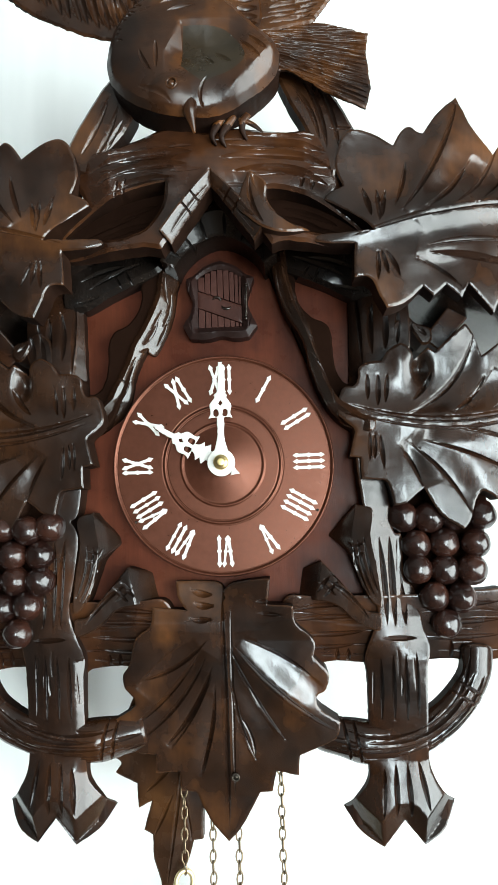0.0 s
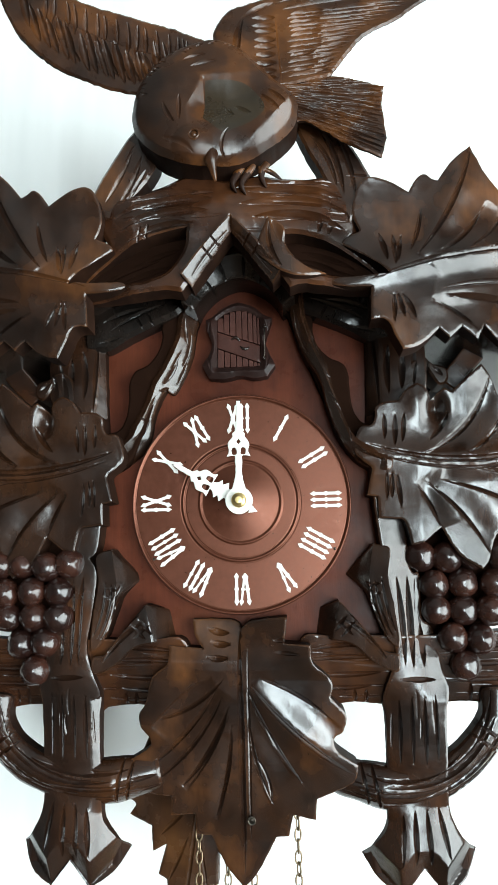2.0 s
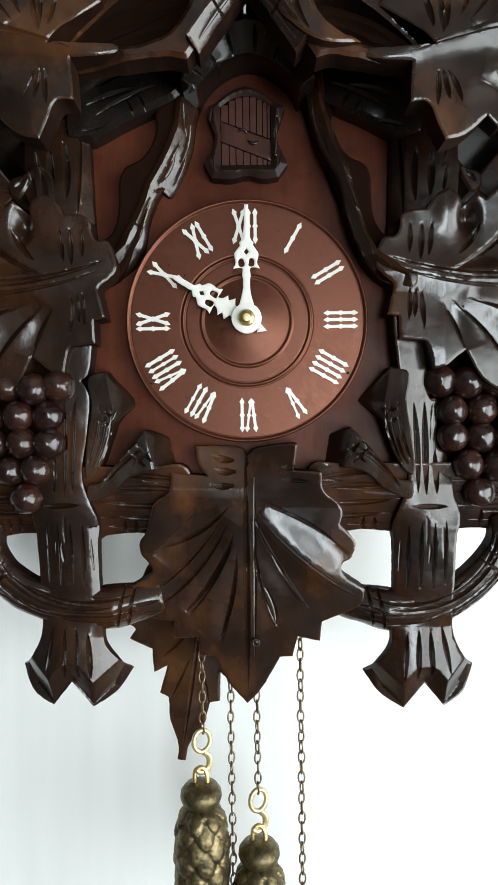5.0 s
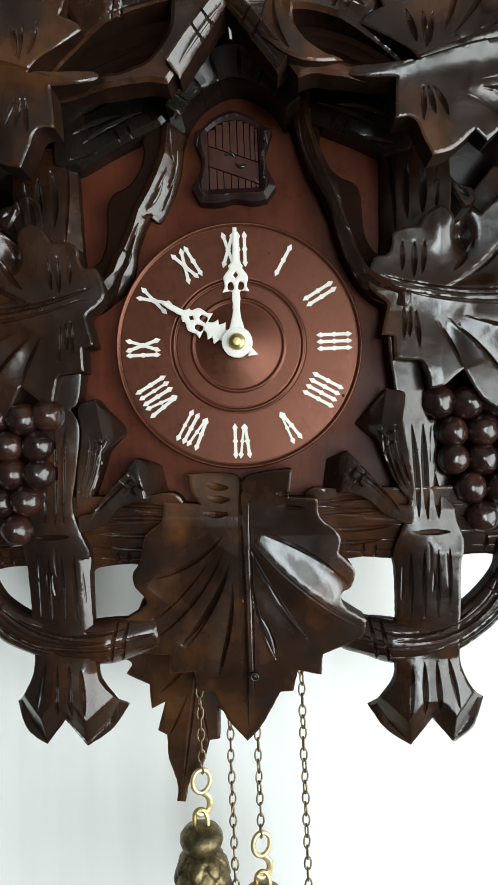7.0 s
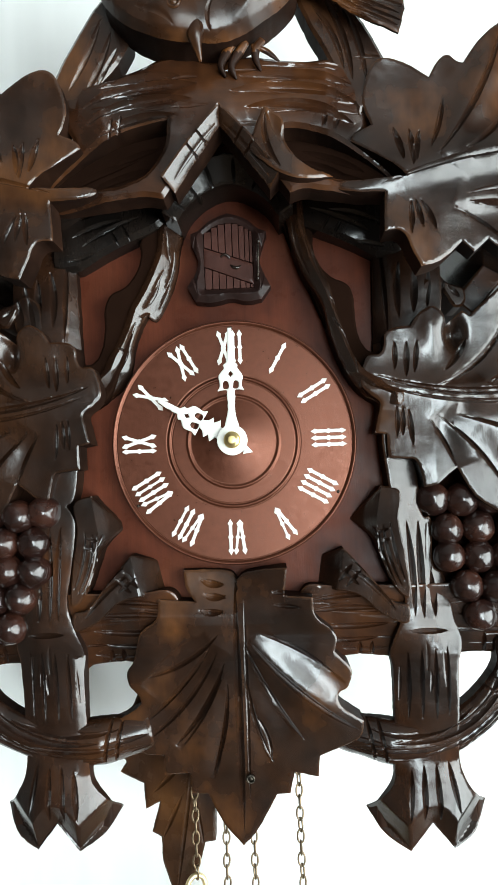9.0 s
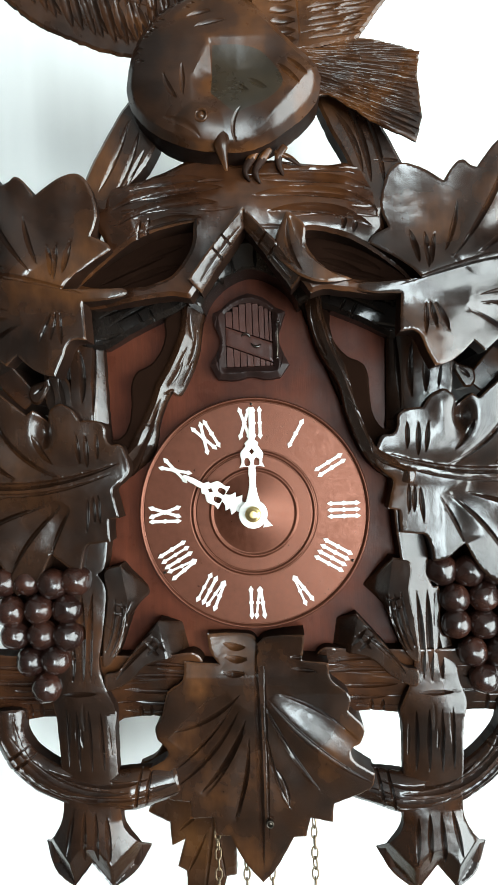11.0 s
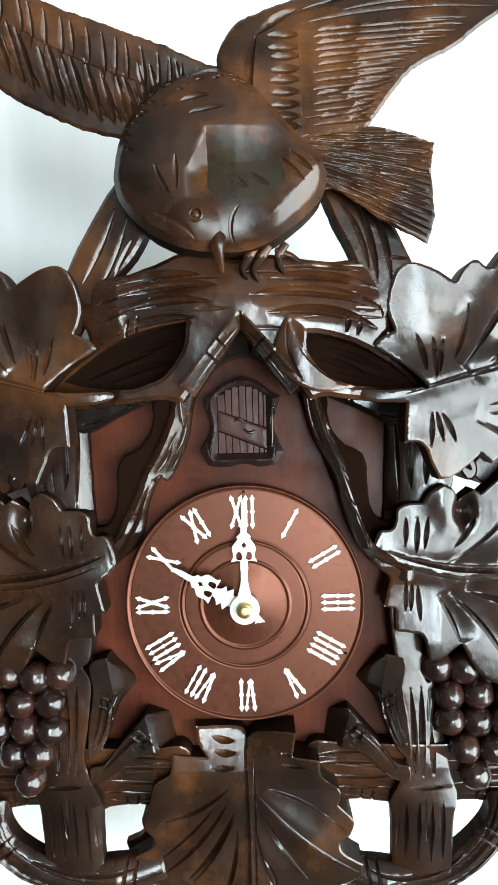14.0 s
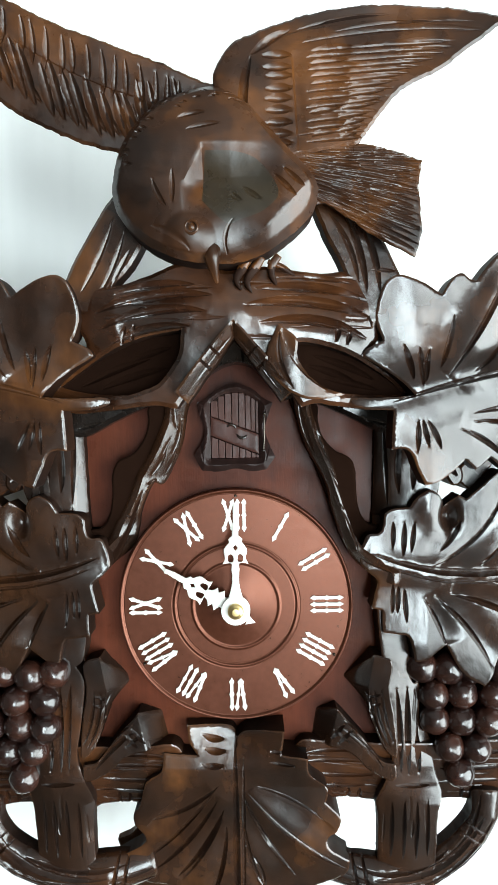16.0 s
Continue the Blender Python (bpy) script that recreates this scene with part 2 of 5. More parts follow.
def bow(x0, z0, x1, z1, bend, count=10):
    """A curved stroke from one place to another that swings out by bend."""
    a, b = np.array((x0, z0), float), np.array((x1, z1), float)
    side = np.array((-(b - a)[1], (b - a)[0])) / max(np.linalg.norm(b - a), 1e-6)
    s = np.linspace(0, 1, count)[:, None]
    return a + (b - a) * s + side * bend * 4 * s * (1 - s)


def pointed(s):
    """A cut runs out to a point at both ends."""
    return np.sin(math.pi * np.clip(s, 0, 1)) ** 0.6


STEP = 0.8


def cut_depth(q, cuts):
    """Gouge cuts (x0, z0, x1, z1, bend, width, depth). Narrow: a round-bottomed groove. Wider than 3: a hollow scooped away on the left of the
    stroke (width below 0: on its right). A negative depth raises a soft ridge."""
    h, groove = np.zeros(len(q)), np.zeros(len(q))
    for x0, z0, x1, z1, bend, width, depth in cuts:
        line, wide = bow(x0, z0, x1, z1, bend), abs(width)
        lo, hi = line.min(0) - 2.2 * wide, line.max(0) + 2.2 * wide
        near = np.all((q > lo) & (q < hi), 1)
        if not near.any():
            continue
        far, s, left = off_line(q[near], line)
        if wide > 3 and depth < 0:
            h[near] -= depth * pointed(s) * np.exp(-1.6 * (far / wide) ** 2)
        elif wide > 3:
            side = left if width > 0 else ~left
            h[near] -= np.where(side, depth * pointed(s) * np.exp(-1.3 * (far / wide) ** 2) * np.clip(far / STEP, 0, 1), 0)
        else:
            t = np.maximum(pointed(s), 0.05)
            groove[near] = np.maximum(groove[near], 0.85 * depth * t * (1 - (far / (1.1 * wide * t)) ** 2))
    return h - groove


def cut_places(cuts, res):
    """Places along the cuts where the surface needs corners of its own, and the lines that join them."""
    out, joins = [], []
    for x0, z0, x1, z1, bend, width, depth in cuts:
        if abs(width) > 3 and depth < 0:
            continue
        far = math.hypot(x1 - x0, z1 - z0)
        line = bow(x0, z0, x1, z1, bend, max(5, int(far / res)))
        d = np.gradient(line, axis=0)
        side = np.c_[-d[:, 1], d[:, 0]] / np.maximum(np.hypot(*d.T), 1e-6)[:, None]
        t = pointed(np.linspace(0, 1, len(line)))[:, None]
        rows = [line]
        if abs(width) > 3:
            rows.append(line + side * STEP * (1 if width > 0 else -1))
        else:
            rows += [line + side * k * width * t for k in (-1.1, -0.55, 0.55, 1.1)]
        for n, row in enumerate(rows):
            keep = slice(None) if n == 0 or abs(width) > 3 else slice(1, -1)
            joins += [(len(out) + i, len(out) + i + 1) for i in range(len(row[keep]) - 1)]
            out += list(map(tuple, row[keep]))
    return np.array(out).reshape(-1, 2), joins


def band(path, half):
    """The outline of a strip of that half width along a path."""
    p = np.array(path, float)
    d = np.gradient(p, axis=0)
    side = np.c_[-d[:, 1], d[:, 0]] / np.hypot(*d.T)[:, None]
    w = np.broadcast_to(half, len(p))[:, None]
    return [tuple(q) for q in p + side * w] + [tuple(q) for q in (p - side * w)[::-1]]


def along(path, offset, first, last, width, depth):
    """Strokes that follow a path at a distance from it, from one of its places to another."""
    p = np.array(path, float)
    d = np.gradient(p, axis=0)
    p = p + np.c_[-d[:, 1], d[:, 0]] / np.hypot(*d.T)[:, None] * offset
    a, m, e = p[first], p[(first + last) // 2], p[last]
    chord = (e - a) / np.linalg.norm(e - a)
    return (*a, *e, float((m - a) @ np.array((-chord[1], chord[0]))), width, depth)


def scratches(x0, x1, z0, z1, count, seed, upright=True, longest=16, deep=0.7):
    """Loose shallow gouge lines with the grain, inside a box."""
    rng, out = random.Random(seed), []
    for _ in range(count):
        x, z, far, lean = rng.uniform(x0, x1), rng.uniform(z0, z1), rng.uniform(0.4, 1) * longest, rng.uniform(-0.06, 0.06)
        w, d = rng.uniform(0.45, 0.8), deep * rng.uniform(0.5, 1.2)
        out.append((x, z + far / 2, x + lean * far, z - far / 2, rng.uniform(-0.4, 0.4), w, d) if upright else (x - far / 2, z, x + far / 2, z + lean * far, rng.uniform(-0.4, 0.4), w, d))
    return out


def lumps(q, size, seed):
    """Slow unevenness left by the knife."""
    return np.array([noise.noise((x / size, z / size, seed * 7.3)) for x, z in q])


def carve(bm, outline, y, back, relief=None, cuts=(), holes=(), res=0.8, rim=0.9, drop=0.6, seed=1, rough=0.5, creases=(), fray=0.17):
    """A carved board: front at depth y, back behind it, with rounded rim, hollows and gouge cuts, added to bm."""
    loops = [rounded(outline, res)] + [rounded(h, res) for h in holes]
    if fray:
        for l in loops:
            l += fray * np.array([(noise.noise((x / 1.7, z / 1.7, seed)) + noise.noise((x / 6, z / 6, seed)), noise.noise((x / 1.7, z / 1.7, seed + 40)) + noise.noise((x / 6, z / 6, seed + 40))) for x, z in l])
    lo, hi = loops[0].min(0), loops[0].max(0)
    gx, gz = np.meshgrid(np.arange(lo[0], hi[0], res), np.arange(lo[1], hi[1], res * 0.87))
    gx = gx + (np.arange(gx.shape[0]) % 2 * res / 2)[:, None]
    q = np.c_[gx.ravel(), gz.ravel()]
    q += np.random.RandomState(seed).uniform(-0.12, 0.12, q.shape) * res

    def covers(p):
        ok = inside(p, loops[0])
        for hole in loops[1:]:
            ok &= ~inside(p, hole)
        return ok

    q = q[covers(q)]
    closed = [np.r_[l, l[:1]] for l in loops]
    rimfar = np.min([off_line(q, l)[0] for l in closed], 0)
    q = q[rimfar > res * 0.55]
    spots, joins = cut_places(cuts, res)
    lines = [np.concatenate([np.linspace(a, c, max(2, int(math.dist(a, c) / res)), endpoint=False) for a, c in zip(line, line[1:])] + [np.array(line[-1:], float)]) for line in creases]
    for l in loops:
        d = np.roll(l, -1, 0) - np.roll(l, 1, 0)
        side = np.c_[-d[:, 1], d[:, 0]] / np.maximum(np.hypot(*d.T), 1e-6)[:, None]
        for way in (side, -side):
            ring = l + way * rim
            ok = covers(ring) & (np.min([off_line(ring, c)[0] for c in closed], 0) > 0.9 * rim)
            if ok.mean() > 0.3:
                for k in np.split(np.arange(len(ring)), np.flatnonzero(~ok)):
                    k = k[ok[k]]
                    if len(k) > 2:
                        lines.append(ring[k])
    for line in lines:
        joins += [(len(spots) + i, len(spots) + i + 1) for i in range(len(line) - 1)]
        spots = np.concatenate([spots, line])
    if len(spots):
        ok = covers(spots) & (np.min([off_line(spots, l)[0] for l in closed], 0) > 0.25)
        number = np.cumsum(ok) - 1
        joins = [(number[i], number[j]) for i, j in joins if ok[i] and ok[j]]
        spots = spots[ok]
        clear = np.full(len(q), 1e9)
        for k in range(0, len(spots), 400):
            clear = np.minimum(clear, np.hypot(q[:, None, 0] - spots[None, k:k + 400, 0], q[:, None, 1] - spots[None, k:k + 400, 1]).min(1))
        q = q[clear > res * 0.5]
    flat, edges, start = list(map(tuple, np.concatenate(loops + [spots, q]))), [], 0
    for l in loops:
        k = len(l)
        edges += [(start + i, start + (i + 1) % k) for i in range(k)]
        start += k
    edges += [(start + int(i), start + int(j)) for i, j in joins]
    from_cdt = delaunay([Vector(p) for p in flat], edges, [], 0, 1e-4)
    v = np.array([tuple(p) for p in from_cdt[0]])
    tris = np.array([f for f in from_cdt[2] if len(f) == 3])
    tris = tris[covers(v[tris].mean(1))]
    far = np.min([off_line(v, l)[0] for l in closed], 0)
    k = np.clip(1 - far / rim, 0, 1)
    h = -drop * k
    if relief:
        h = h + relief(v[:, 0], v[:, 1])
    h = h + cut_depth(v, cuts)
    if rough:
        h = h + 0.45 * rough * lumps(v, 11, seed) + 0.06 * rough * lumps(v, 3.2, seed + 3)
    front = [bm.verts.new((p[0], y - d, p[1])) for p, d in zip(v, h)]
    used = {}
    for a, b, c in tris:
        f = (front[a], front[b], front[c])
        n = np.cross(v[b] - v[a], v[c] - v[a])
        bm.faces.new(f if n > 0 else f[::-1])
        for e in ((a, b), (b, c), (c, a)):
            key = tuple(sorted(e))
            used[key] = used.get(key, 0) + 1
    rimmed = [e for e, count in used.items() if count == 1]
    low = {}
    for e in rimmed:
        for i in e:
            if i not in low:
                low[i] = bm.verts.new((v[i][0], max(back, y - h[i] + 0.3), v[i][1]))
    for a, b in rimmed:
        bm.faces.new((front[a], front[b], low[b], low[a])).material_index = 1
    ids = sorted(low)
    edge_of = {i: n for n, i in enumerate(ids)}
    rear = delaunay([Vector(v[i]) for i in ids], [(edge_of[a], edge_of[b]) for a, b in rimmed], [], 0, 1e-4)
    rv = np.array([tuple(p) for p in rear[0]])
    rt = np.array([f for f in rear[2] if len(f) == 3])
    rt = rt[covers(rv[rt].mean(1))]
    if len(rv) == len(ids):
        for t in rt:
            try:
                bm.faces.new([low[ids[rear[3][i][0]]] for i in t]).material_index = 1
            except ValueError:
                pass
    bmesh.ops.recalc_face_normals(bm, faces=bm.faces)
    for e in bm.edges:
        if len(e.link_faces) == 2 and e.calc_face_angle(0) > 0.55:
            e.smooth = False
    return bm


def flipped(points):
    """The mirror image of an outline or of a list of cuts."""
    out = []
    for p in points:
        if len(p) == 7:
            out.append((-p[0], p[1], -p[2], p[3], -p[4], -p[5] if abs(p[5]) > 3 else p[5], p[6]))
        else:
            out.append((-p[0], *p[1:]))
    return out if len(out[0]) == 7 else out[::-1]


def limb(bm, line, radii, squash=0.8, furrows=5, depth=0.5, rings=(), seed=1, sides=72, step=0.8):
    """A carved branch along a line of (x, y, z), with furrows along it and cut rings across it."""
    pts = np.array(line, float)
    cum = np.r_[0, np.cumsum(np.linalg.norm(np.diff(pts, axis=0), axis=1))]
    count = int(cum[-1] / step)
    s = np.linspace(0, cum[-1], count)
    ease = []
    for i, at in enumerate(s):
        j = min(max(np.searchsorted(cum, at) - 1, 0), len(pts) - 2)
        u = (at - cum[j]) / (cum[j + 1] - cum[j])
        p0, p1, p2, p3 = pts[max(j - 1, 0)], pts[j], pts[j + 1], pts[min(j + 2, len(pts) - 1)]
        ease.append(0.5 * ((2 * p1) + (-p0 + p2) * u + (2 * p0 - 5 * p1 + 4 * p2 - p3) * u**2 + (-p0 + 3 * p1 - 3 * p2 + p3) * u**3))
    ease = np.array(ease)
    rad = np.interp(s, cum, radii)
    rng = np.random.RandomState(seed)
    lanes = rng.uniform(0, 2 * math.pi, furrows)
    rows = []
    for i, p in enumerate(ease):
        t = ease[min(i + 1, count - 1)] - ease[max(i - 1, 0)]
        t = t / np.linalg.norm(t)
        side = np.cross(t, (0, 1, 0))
        side = side / np.linalg.norm(side)
        out = np.cross(side, t)
        ring = []
        for k in range(sides):
            a = 2 * math.pi * k / sides
            r = rad[i]
            for m, lane in enumerate(lanes):
                swing = 0.35 * noise.noise((s[i] / 22, m * 3.1, seed))
                d = (a - lane - swing + math.pi) % (2 * math.pi) - math.pi
                r -= depth * max(0, 0.5 + noise.noise((s[i] / 16, m * 5.7, seed + 9))) * math.exp(-(d / 0.16) ** 2) * 1.4
            for at in rings:
                r -= 0.9 * math.exp(-(((s[i] - at * cum[-1])) / 0.7) ** 2)
            r += 0.35 * noise.noise((s[i] / 6, math.cos(a) * 1.5, math.sin(a) * 1.5 + seed))
            ring.append(bm.verts.new(p + side * (math.cos(a) * r) + out * (math.sin(a) * r * squash)))
        rows.append(ring)
    for a, b in zip(rows, rows[1:]):
        for k in range(sides):
            bm.faces.new((a[k], a[(k + 1) % sides], b[(k + 1) % sides], b[k]))
    bm.faces.new(rows[0][::-1])
    bm.faces.new(rows[-1])
    bmesh.ops.recalc_face_normals(bm, faces=bm.faces)
    return bm


def lathe(bm, profile, centre=(0, 0, 0), axis="y", segments=96):
    """Turns a profile of (radius, height) round an axis; height runs towards +axis."""
    rings = []
    for r, h in profile:
        ring = []
        for k in range(segments if r > 1e-6 else 1):
            a = 2 * math.pi * k / segments
            u, w = r * math.cos(a), r * math.sin(a)
            ring.append(bm.verts.new((centre[0] + u, centre[1] + h, centre[2] + w) if axis == "y" else (centre[0] + u, centre[1] + w, centre[2] + h)))
        rings.append(ring)
    for a, b in zip(rings, rings[1:]):
        for k in range(segments):
            f = [a[k % len(a)], a[(k + 1) % len(a)], b[(k + 1) % len(b)], b[k % len(b)]]
            f = [v for i, v in enumerate(f) if v not in f[:i]]
            if len(f) > 2:
                bm.faces.new(f)
    bmesh.ops.recalc_face_normals(bm, faces=bm.faces)
    return bm


def torus(bm, major, minor, stretch=1.0, m=Matrix(), seg=20, sides=8):
    """A wire ring in the xz plane, drawn out along z, moved by m."""
    rows = []
    for i in range(seg):
        a = 2 * math.pi * i / seg
        c, d = Vector((math.cos(a) * major, 0, math.sin(a) * major * stretch)), Vector((math.cos(a), 0, math.sin(a)))
        rows.append([bm.verts.new(m @ (c + d * (math.cos(b) * minor) + Vector((0, math.sin(b) * minor, 0)))) for b in [2 * math.pi * k / sides for k in range(sides)]])
    for i in range(seg):
        a, b = rows[i], rows[(i + 1) % seg]
        for k in range(sides):
            bm.faces.new((a[k], a[(k + 1) % sides], b[(k + 1) % sides], b[k]))
    bmesh.ops.recalc_face_normals(bm, faces=bm.faces)
    return bm


# ---- the room ----
def wall_with_hole(name, x0, x1, y0, y1, z0, z1, hole=None):
    """A wall as one solid; hole (y0, y1, z0, z1) goes through a wall that runs along y."""
    bm = bmesh.new()
    if hole:
        a, b, c, d = hole
        box(bm, x0, x1, y0, a, z0, z1)
        box(bm, x0, x1, b, y1, z0, z1)
        box(bm, x0, x1, a, b, z0, c)
        box(bm, x0, x1, a, b, d, z1)
    else:
        box(bm, x0, x1, y0, y1, z0, z1)
    ob = part(name, bm, DARK_ROOM_PAINT, scale=1, smooth=False)
    return tagged(ob, "unseen taupe room wall, darkened to keep reflections low", "wall", kind="structure")


def room():
    """The white clock wall and an added room of darkened unseen walls, with two windows, beside the clock's wall and
    opposite it.
    """
    w0, w1, back, top = -1.9, WIN["x"], -2.9, 2.5
    bm = bmesh.new()
    nx, nz = 160, 70
    grid = [[bm.verts.new((w0 + (w1 - w0) * i / nx, WALL_Y - 0.0016 * noise.noise((i * 0.21, j * 0.05, 2)) - 0.0012 * noise.noise((i * 0.6 + j * 0.12, j * 0.06, 5)), top * j / nz)) for i in range(nx + 1)] for j in range(nz + 1)]
    for j in range(nz):
        for i in range(nx):
            bm.faces.new((grid[j][i], grid[j][i + 1], grid[j + 1][i + 1], grid[j + 1][i]))
    box(bm, w0, w1, WALL_Y + 0.01, WALL_Y + 0.16, 0, top)
    tagged(part("wall_north", bm, PLASTER, scale=1), "smooth white painted wall behind the clock", "wall", kind="structure")
    wall_with_hole("wall_east", w1, w1 + 0.2, back, WALL_Y, 0, top, (WIN["y0"], WIN["y1"], WIN["z0"], WIN["z1"]))
    wall_with_hole("wall_west", w0 - 0.15, w0, back, WALL_Y, 0, top)
    bm = bmesh.new()
    for x0, x1, z0, z1 in ((w0 - 0.15, SECOND["x0"], 0, top), (SECOND["x1"], w1 + 0.2, 0, top), (SECOND["x0"], SECOND["x1"], SECOND["z1"], top), (SECOND["x0"], SECOND["x1"], 0, SECOND["z0"])):
        box(bm, x0, x1, back - 0.15, back, z0, z1)
    tagged(part("wall_south", bm, DARK_ROOM_PAINT, scale=1, smooth=False), "unseen taupe wall opposite the clock, darkened to keep reflections low", "wall", kind="structure")
    second_ob = tagged(empty("window_2", (SECOND_MID[0], back, SECOND["z0"]), "narrow white framed window that lets in daylight", "window"), kind="structure")
    wide, tall = (SECOND["x1"] - SECOND["x0"]) / 2, SECOND["z1"] - SECOND["z0"]
    for a, b, c, d in ((-wide, -wide + 0.05, 0, tall), (wide - 0.05, wide, 0, tall), (-wide + 0.05, wide - 0.05, 0, 0.05), (-wide + 0.05, wide - 0.05, tall - 0.05, tall)):
        part("window_frame", box(bmesh.new(), a, b, -0.05, 0.0, c, d, 0.005), FRAME_WHITE, second_ob, scale=1)
    tagged(part("floor", box(bmesh.new(), w0, w1, back, WALL_Y, -0.1, 0), FLOOR_WOOD, scale=1, smooth=False), "brown wooden floor", "floor", kind="structure")
    tagged(part("ceiling", box(bmesh.new(), w0, w1, back, WALL_Y, top, top + 0.1), CEILING, scale=1, smooth=False), "unseen matt ceiling, kept dim grey", "ceiling", kind="structure")
    frame_ob = empty("window_1", (w1, (WIN["y0"] + WIN["y1"]) / 2, WIN["z0"]), "white framed window that lets in daylight", "window")
    tagged(frame_ob, kind="structure")
    half, high = (WIN["y1"] - WIN["y0"]) / 2, WIN["z1"] - WIN["z0"]
    for a, b, c, d in ((-half, -half + 0.06, 0, high), (half - 0.06, half, 0, high), (-half + 0.06, half - 0.06, 0, 0.06), (-half + 0.06, half - 0.06, high - 0.06, high), (-0.035, 0.035, 0.06, high - 0.06)):
        part("window_frame", box(bmesh.new(), 0.0, 0.05, a, b, c, d, 0.006), FRAME_WHITE, frame_ob, scale=1)


room()

# ---- the cuckoo clock ----
clock = empty("cuckoo_clock", (0, 0, CLOCK_Z), "carved dark-stained wooden cuckoo clock hung on a white wall", "cuckoo clock")
PAIR = ((lambda p: p, 1), (flipped, 2))


def case():
    """The house: front board with the gable, sides and the two roof boards."""
    front = [(-70, -86, 1), (70, -86, 1), (70, 92, 1), (1, 134, 1), (-70, 92, 1)]
    part("front_board", carve(bmesh.new(), front, 6, 14, res=4, rim=1, drop=0.5, rough=0), WOOD_BOARD, clock, "smooth reddish-brown front board")
    for side in (-1, 1):
        bm = box(bmesh.new(), min(58 * side, 68 * side), max(58 * side, 68 * side), 14.5, 104, -84, 88, 1)
        part("side_panel", bm, WOOD_BLACK, clock)
        bm = box(bmesh.new(), 0, 178, -33, 103, 0, 7, 1.2)
        turn = Matrix.Translation((1, 0, 136)) @ Matrix.Rotation(radians(31), 4, "Y")
        bmesh.ops.transform(bm, matrix=turn if side > 0 else Matrix.Translation((2, 0, 0)) @ Matrix.Scale(-1, 4, (1, 0, 0)) @ turn, verts=bm.verts)
        bmesh.ops.recalc_face_normals(bm, faces=bm.faces)
        part("roof_panel", bm, WOOD_BLACK, clock, "blackened sloping roof board")
    part("base_panel", box(bmesh.new(), -57, 57, 14.5, 104, -84, -76, 1), WOOD_BLACK, clock)


def dial():
    profile = [(0, -1.6), (5, -1.45), (10, -0.85), (15, -0.05), (18.0, 0.45), (18.4, 0.5), (18.9, 0.25), (19.4, -0.05), (19.9, 0.2), (20.3, 0.55), (20.6, 0.55), (25.9, 0.6), (26.2, 0.6), (26.5, 0.95), (26.9, 0.4), (27.5, -0.15), (28.1, 0.4), (28.5, 0.95), (28.9, 0.7), (29.2, 0.7),
               (40, 0.75), (50.0, 0.8), (50.15, 0.8), (50.4, 1.3), (50.75, 0.8), (51.3, 0.35), (51.75, 0.15), (52.1, 0.25), (52.4, 0.8), (52.5, 2.2), (52.5, 5.9)]
    face = part("dial", lathe(bmesh.new(), profile, segments=128), DIAL, clock, "round copper-brown dial with raised rings")
    glyphs = ("I", "II", "III", "IIII", "V", "VI", "VII", "VIII", "IX", "X", "XI", "XII")
    for hour, word in enumerate(glyphs, 1):
        strokes, widths = [], {"I": 2.9, "V": 5.2, "X": 5.4}
        at = -sum(widths[c] for c in word) / 2
        for c in word:
            w = widths[c]
            m = at + w / 2
            if c == "I":
                strokes.append((m, 33.5, m, 47.6))
            elif c == "V":
                strokes += [(m - 1.9, 47.6, m - 0.2, 33.8), (m + 2.0, 47.6, m + 0.2, 33.8)]
            else:
                strokes += [(m - 2.3, 47.6, m + 2.3, 33.5), (m + 2.3, 47.6, m - 2.3, 33.5)]
            at += w
        bm = bmesh.new()
        for n, (u0, r0, u1, r1) in enumerate(strokes):
            d = Vector((u1 - u0, r1 - r0)).normalized()
            s = Vector((-d.y, d.x))
            a, b = Vector((u0, r0)), Vector((u1, r1))
            mid = (a + b) / 2
            wide = 0.66 if n % 2 == 0 or "V" not in word else 0.48
            ring = [a - d * 0.5, a + d * 1.3 + s * 1.1, a + d * 2.3 + s * wide, mid - d * 0.9 + s * wide, mid + s * (wide + 0.45), mid + d * 0.9 + s * wide, b - d * 2.3 + s * wide, b - d * 1.3 + s * 1.1, b + d * 0.5,
                    b - d * 1.3 - s * 1.1, b - d * 2.3 - s * wide, mid + d * 0.9 - s * wide, mid - s * (wide + 0.45), mid - d * 0.9 - s * wide, a + d * 2.3 - s * wide, a + d * 1.3 - s * 1.1]
            lift = 0.02 * n
            low = [bm.verts.new((p.x, 1.2, p.y)) for p in ring]
            top = [bm.verts.new((p.x, -0.05 - lift, p.y)) for p in ring]
            cap = bm.faces.new(top)
            for i in range(16):
                bm.faces.new((low[i], low[(i + 1) % 16], top[(i + 1) % 16], top[i]))
            bmesh.ops.inset_individual(bm, faces=[cap], thickness=0.22, depth=0.16)
        bmesh.ops.recalc_face_normals(bm, faces=bm.faces)
        bmesh.ops.rotate(bm, cent=(0, 0, 0), matrix=Matrix.Rotation(radians(30 * hour), 3, "Y"), verts=bm.verts)
        part("numeral", bm, IVORY, face, "white moulded Roman numeral " + word, smooth=False)
    part("nail", lathe(bmesh.new(), [(0, -0.6), (0.5, -0.4), (0.7, 0.9)], (43.6, 0, -23), segments=12), SCREW, face)
    part("nail", lathe(bmesh.new(), [(0, -0.6), (0.5, -0.4), (0.7, 0.9)], (-41.6, 0, -26), segments=12), SCREW, face)
